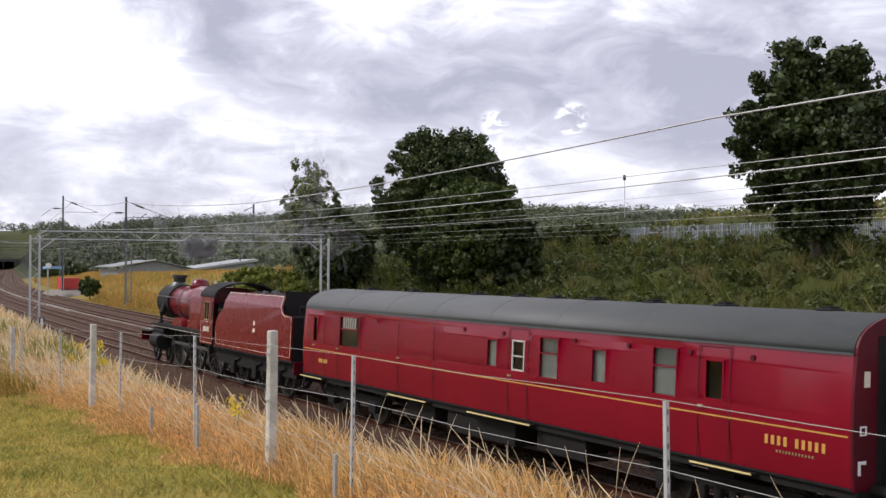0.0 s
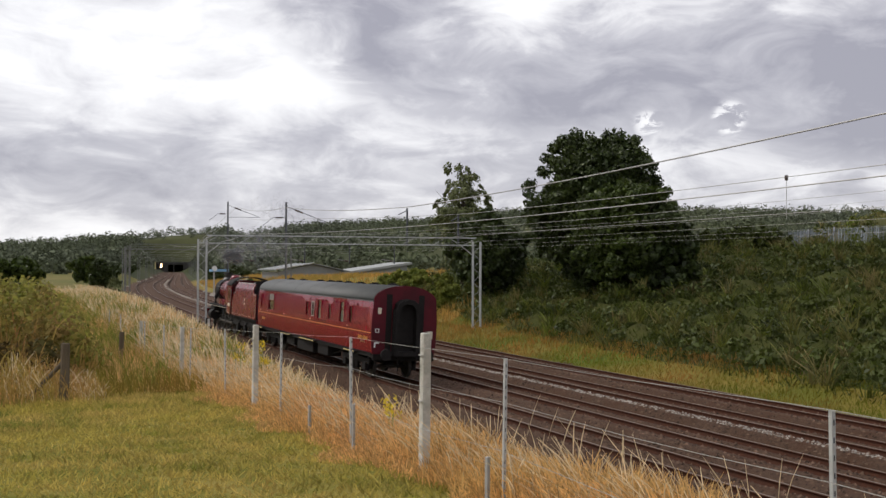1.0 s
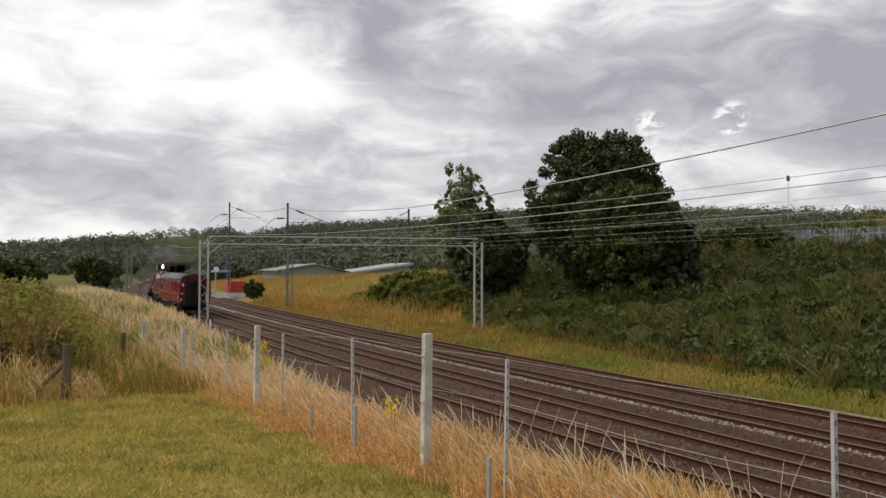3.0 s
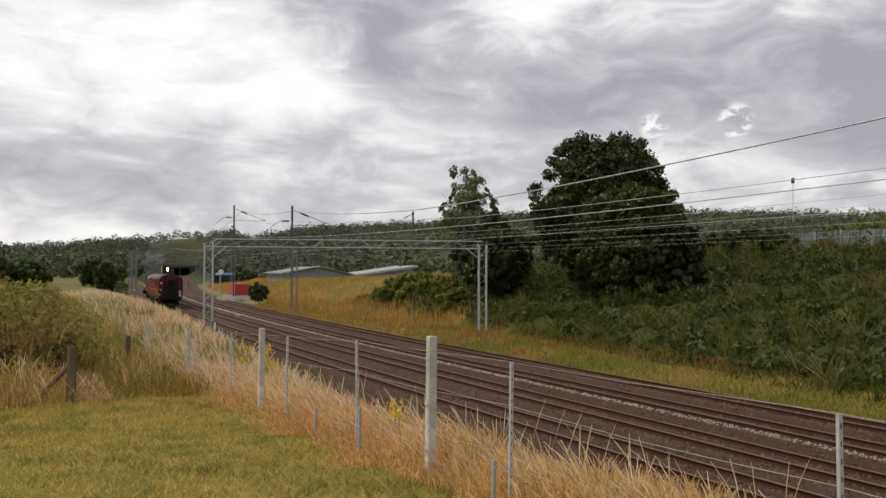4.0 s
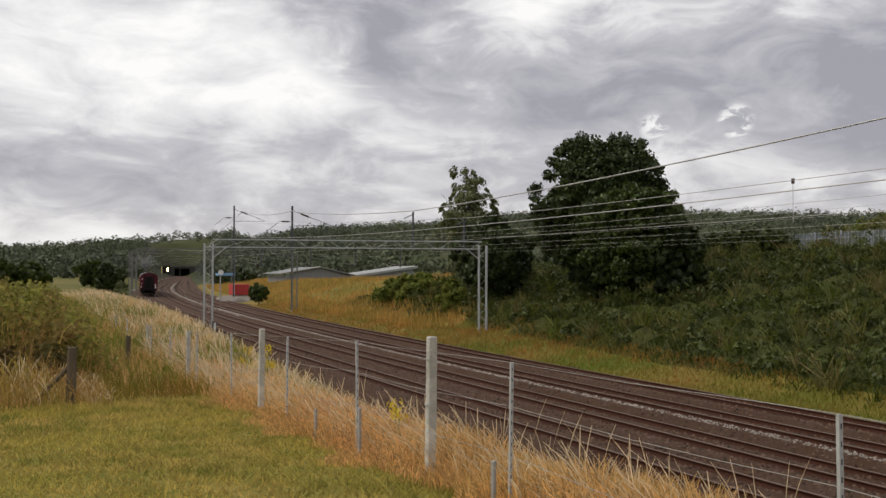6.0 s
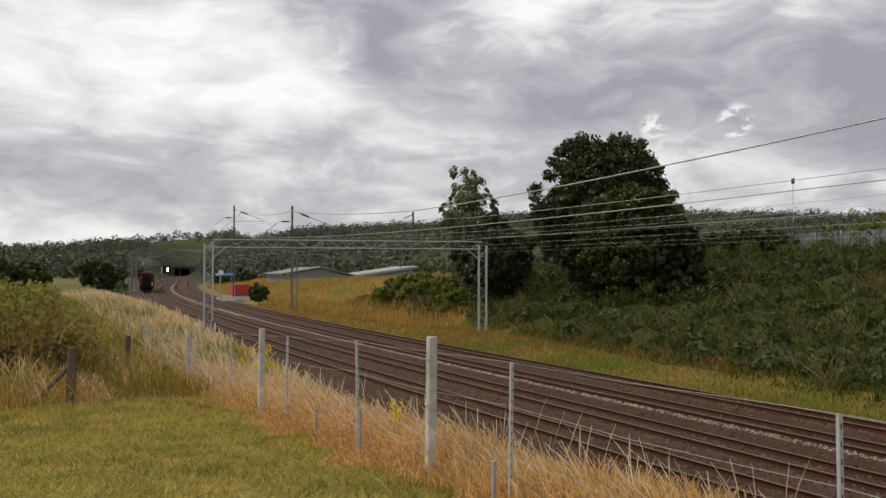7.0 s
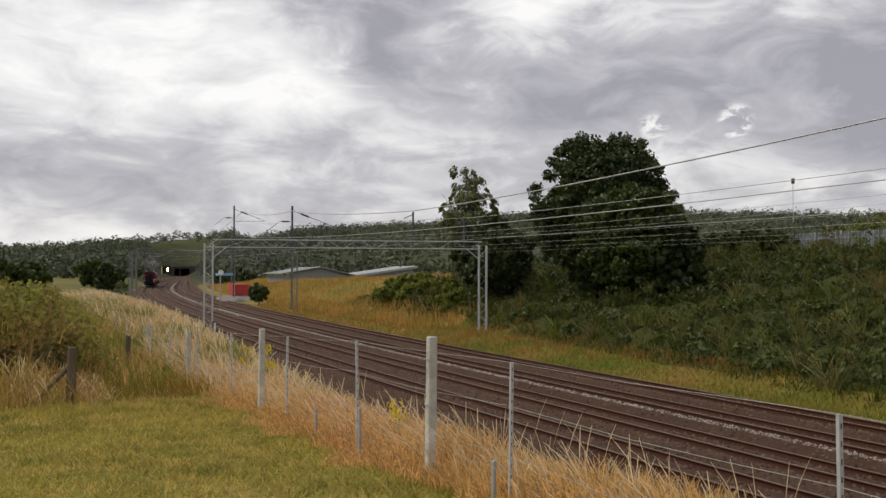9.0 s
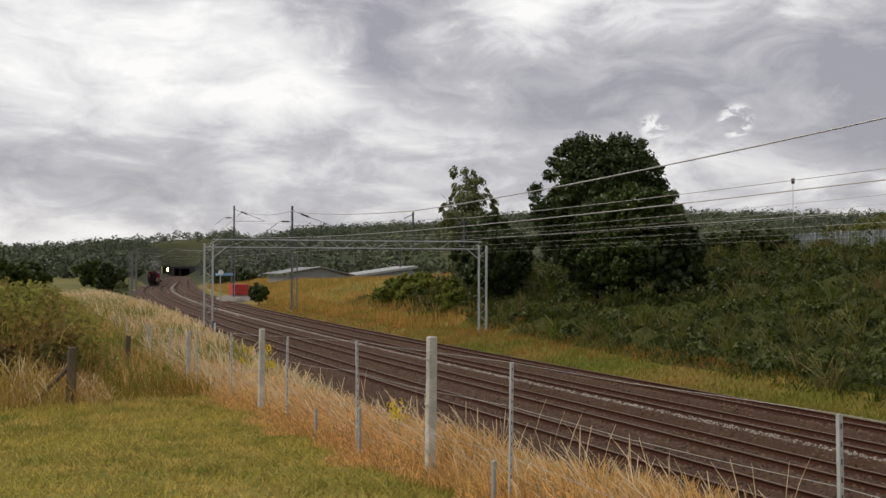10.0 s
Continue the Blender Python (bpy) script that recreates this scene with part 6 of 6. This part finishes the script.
    tagged(quads("rank_green_grass", q[~pick], "rank"), "olive rank grass at the lawn's end", "grass", kind="stuff")
    n = 9000
    y = 16.7 + 4.0 * g.random(n)
    x = -7 + 8.6 * g.random(n)
    q = blades(x, y, (0.35 + 0.45 * g.random(n)) * (1 - 0.5 * step(0.4, 1.6, x)), 0.010, 18, lean=(-0.15, 0.05), bend=0.8, head=0.014)
    pick = np.tile(g.random(n) < 0.2, 3)
    tagged(quads("tall_rank_grass", q[~pick], "rank"), "tall olive and straw grass at the lawn's end", "grass", kind="stuff")
    tagged(quads("pale_rank_grass", q[pick], "straw_pale"), "pale seeding grass at the lawn's end", "grass", kind="stuff")
    n = 30000
    y = 12.8 + 4.6 * g.random(n)
    x = -7 + 8.2 * g.random(n)
    k = lumps(x, y, 1.7, 9.0) > -0.1 + 0.5 * step(14.5, 12.8, y) + 0.6 * step(0.0, 1.2, x)
    q = blades(x[k], y[k], 0.13, 0.012, 8, bend=1.0, seg=1)
    tagged(quads("green_tufts", q, "green_grass"), "green tufts at the lawn's end", "grass", kind="stuff")


build_grass()


M["thicket"] = mat("thicket_leaves", (0.13, 0.155, 0.026), (0.36, 0.33, 0.075), 0.9, 0.7, 0.0, c3=(0.30, 0.19, 0.07), scale3=0.7, island=0.4, through_leaf=0.5, spec=0.25)


def build_thicket():
    g = np.random.default_rng(61)
    n = 300
    x = -9 + 10.4 * g.random(n)
    y = 20 + 9 * g.random(n)
    h = 1.6 * (1 - step(0.2, 2.4, x)) + 0.2
    z = ground_z(x, y) + h * g.random(n) ** 0.5
    q = leaves(np.stack([x, y, z], -1), 0.35 + 0.3 * g.random(n), 170, 0.055, 62, 0.9, 0.2)
    t = thing("thicket", "overgrown thicket of tall green and brown growth", "bush")
    tagged(quads("thicket_leaves", q, "thicket", t), kind="stuff")
    n = 34
    x = -2.2 + 3.2 * g.random(n)
    y = 18.2 + 1.5 * g.random(n)
    z = ground_z(x, y) + 0.2 + 0.8 * g.random(n)
    q = leaves(np.stack([x, y, z], -1), 0.3 + 0.15 * g.random(n), 150, 0.06, 65, 0.9, 0.2)
    tagged(quads("dock_growth", q, "dock", t), kind="stuff")
    n = 2600
    x = -9 + 10.8 * g.random(n)
    y = 19 + 9 * g.random(n)
    h = 1.7 * (1 - step(0.4, 2.2, x)) + 0.3
    zb = ground_z(x, y) + 0.55 * h * g.random(n)
    q = blades(x, y, 0.5, 0.02, 63, lean=(0.15, 0), bend=0.6, z=zb)
    tagged(quads("thicket_growth", q, "rank", t), kind="stuff")


build_thicket()

wp = thing("timber_fence_post", "old leaning grey timber post with brace", "fence post")
z = gz(0.95, 17.0)
part("post_shaft", tube([(0.95, 17.0, z - 0.4), (0.97, 17.0, z + 0.92)], [0.085, 0.07], 10), "wood", wp)
part("post_brace", tube([(0.93, 17.0, z + 0.62), (0.45, 17.2, z + 0.05)], [0.035, 0.04], 8), "wood", wp)
wq = thing("timber_fence_post", "short rotten brown timber post in long grass", "fence post")
part("post_shaft", tube([(2.55, 24.0, gz(2.55, 24) - 0.3), (2.57, 24.0, gz(2.55, 24) + 0.75)], [0.07, 0.055], 10), "wood", wq)


def build_ragwort():
    g = np.random.default_rng(81)
    for x, y in ((4.15, 17.9), (3.6, 9.2)):
        r = thing("ragwort", "clump of yellow flowering weed in dry grass", "wildflower", "yellow flowering weeds")
        n = 10 if y > 10 else 2
        st, fl = bmesh.new(), []
        for k in range(n):
            a, b = x + g.normal() * 0.22, y + g.normal() * 0.25
            z = gz(a, b)
            h = g.uniform(0.4, 0.85) if y > 10 else g.uniform(0.35, 0.5)
            add_tube(st, [(a, b, z), (a + 0.03, b, z + h)], 0.008, 4)
            fl.append((a + 0.03, b, z + h))
        tagged(part("weed_stems", st, "green_grass", r), kind="stuff")
        tagged(quads("weed_bloom", leaves(fl, [0.11] * n, 34, 0.022, 82, 0.8, 0.2), "ragwort", r), kind="stuff")


build_ragwort()

trough = sweep("cable_trough", [(-0.14, -0.6), (0.14, -0.6), (0.14, -0.42), (-0.14, -0.42)], -2.6, np.arange(-20, 130, 2.0), "sleeper")
tagged(trough, "pale concrete cable trough beside the near line", "cable trough", kind="structure")
for k, u in enumerate(TRACKS):
    build_track(k, u)
build_stones("ballast_stones", 38000, -2.4, 12.4, 4, 80, 0.05, "stone", "loose brown ballast stones between the rails", -0.005)
build_stones("pale_stones", 3600, 5.05, 5.6, 6, 120, 0.038, "stone_pale", "pale fresh ballast stones heaped between lines", 0.012)
build_stones("pale_far_stones", 1300, 4.9, 5.4, 100, 330, 0.07, "stone_pale", "pale ballast stones between the far lines", 0.01)
build_stones("pale_edge_stones", 2600, 10.75, 11.05, 6, 100, 0.035, "stone_pale", "pale stones along the ballast edge", 0.0)


# ---- what moves ----
def rear_y(t):
    return 9.58 + 27.7 * t - 0.12 * t * t


def ride(t, ahead):
    y = rear_y(t) + ahead
    p = on_line(y, -0.07)
    grade = math.degrees(math.atan(float(line_z(y + 1.0) - line_z(y - 1.0)) / 2))
    return pose(p[0], p[1], p[2] - 0.04, grade, 2.5, -math.degrees(float(line_turn(y))))


def smoke_material():
    mt = bpy.data.materials.new("thin_smoke")
    mt.use_nodes = True
    nt = mt.node_tree
    d, t, mx = nt.nodes.new("ShaderNodeBsdfDiffuse"), nt.nodes.new("ShaderNodeBsdfTransparent"), nt.nodes.new("ShaderNodeMixShader")
    d.inputs[0].default_value = (0.66, 0.66, 0.67, 1)
    mx.inputs[0].default_value = 0.04
    nt.links.new(t.outputs[0], mx.inputs[1])
    nt.links.new(d.outputs[0], mx.inputs[2])
    nt.links.new(mx.outputs[0], nt.nodes["Material Output"].inputs[0])
    return mt


M["smoke"] = smoke_material()
PUFFS = []
for k, (lag, up, rad) in enumerate(((34.0, 5.2, 1.3), (29.0, 6.0, 1.9), (22.0, 6.6, 2.3))):
    puff = thing("smoke_puff", "thin grey smoke trailing over the train", "smoke", "smoke over the train")
    gp = np.random.default_rng(300 + k)
    mid = gp.normal(size=(7, 3)) * np.array([0.35, 0.8, 0.25]) * rad
    tagged(quads("smoke_wisp", leaves(mid, [rad * 0.6] * 7, 34, 0.34, 310 + k, 0.7, 0.1), "smoke", puff), kind="stuff")
    PUFFS.append((puff, lag, up))


def motions():
    for puff, lag, up in PUFFS:
        walk(puff, [(i * 0.25, ride(i * 0.25, lag) @ Matrix.Translation((-0.3, 0, up))) for i in range(41)])
    times = [i * 0.25 for i in range(41)]
    for ob, ahead in ((coach, 9.83), (tender, 19.66 + 4.5), (engine, 19.66 + 13.6)):
        walk(ob, [(t, ride(t, ahead)) for t in times])
    ticks = [i / 30 for i in range(301)]
    for w, (x, y, z), r in DRIVERS + TENDER_WHEELS:
        walk(w, [(t, pose(x, y, z, -math.degrees((rear_y(t) - 9.58) / r))) for t in ticks])
    for rod, s, (x, y, z) in rods:
        rows = []
        for t in ticks:
            a = (rear_y(t) - 9.58) / 1.025 - (0 if s < 0 else math.pi / 2)
            rows.append((t, pose(x, y + 0.33 * math.cos(a), z - 0.33 * math.sin(a))))
        walk(rod, rows)


motions()
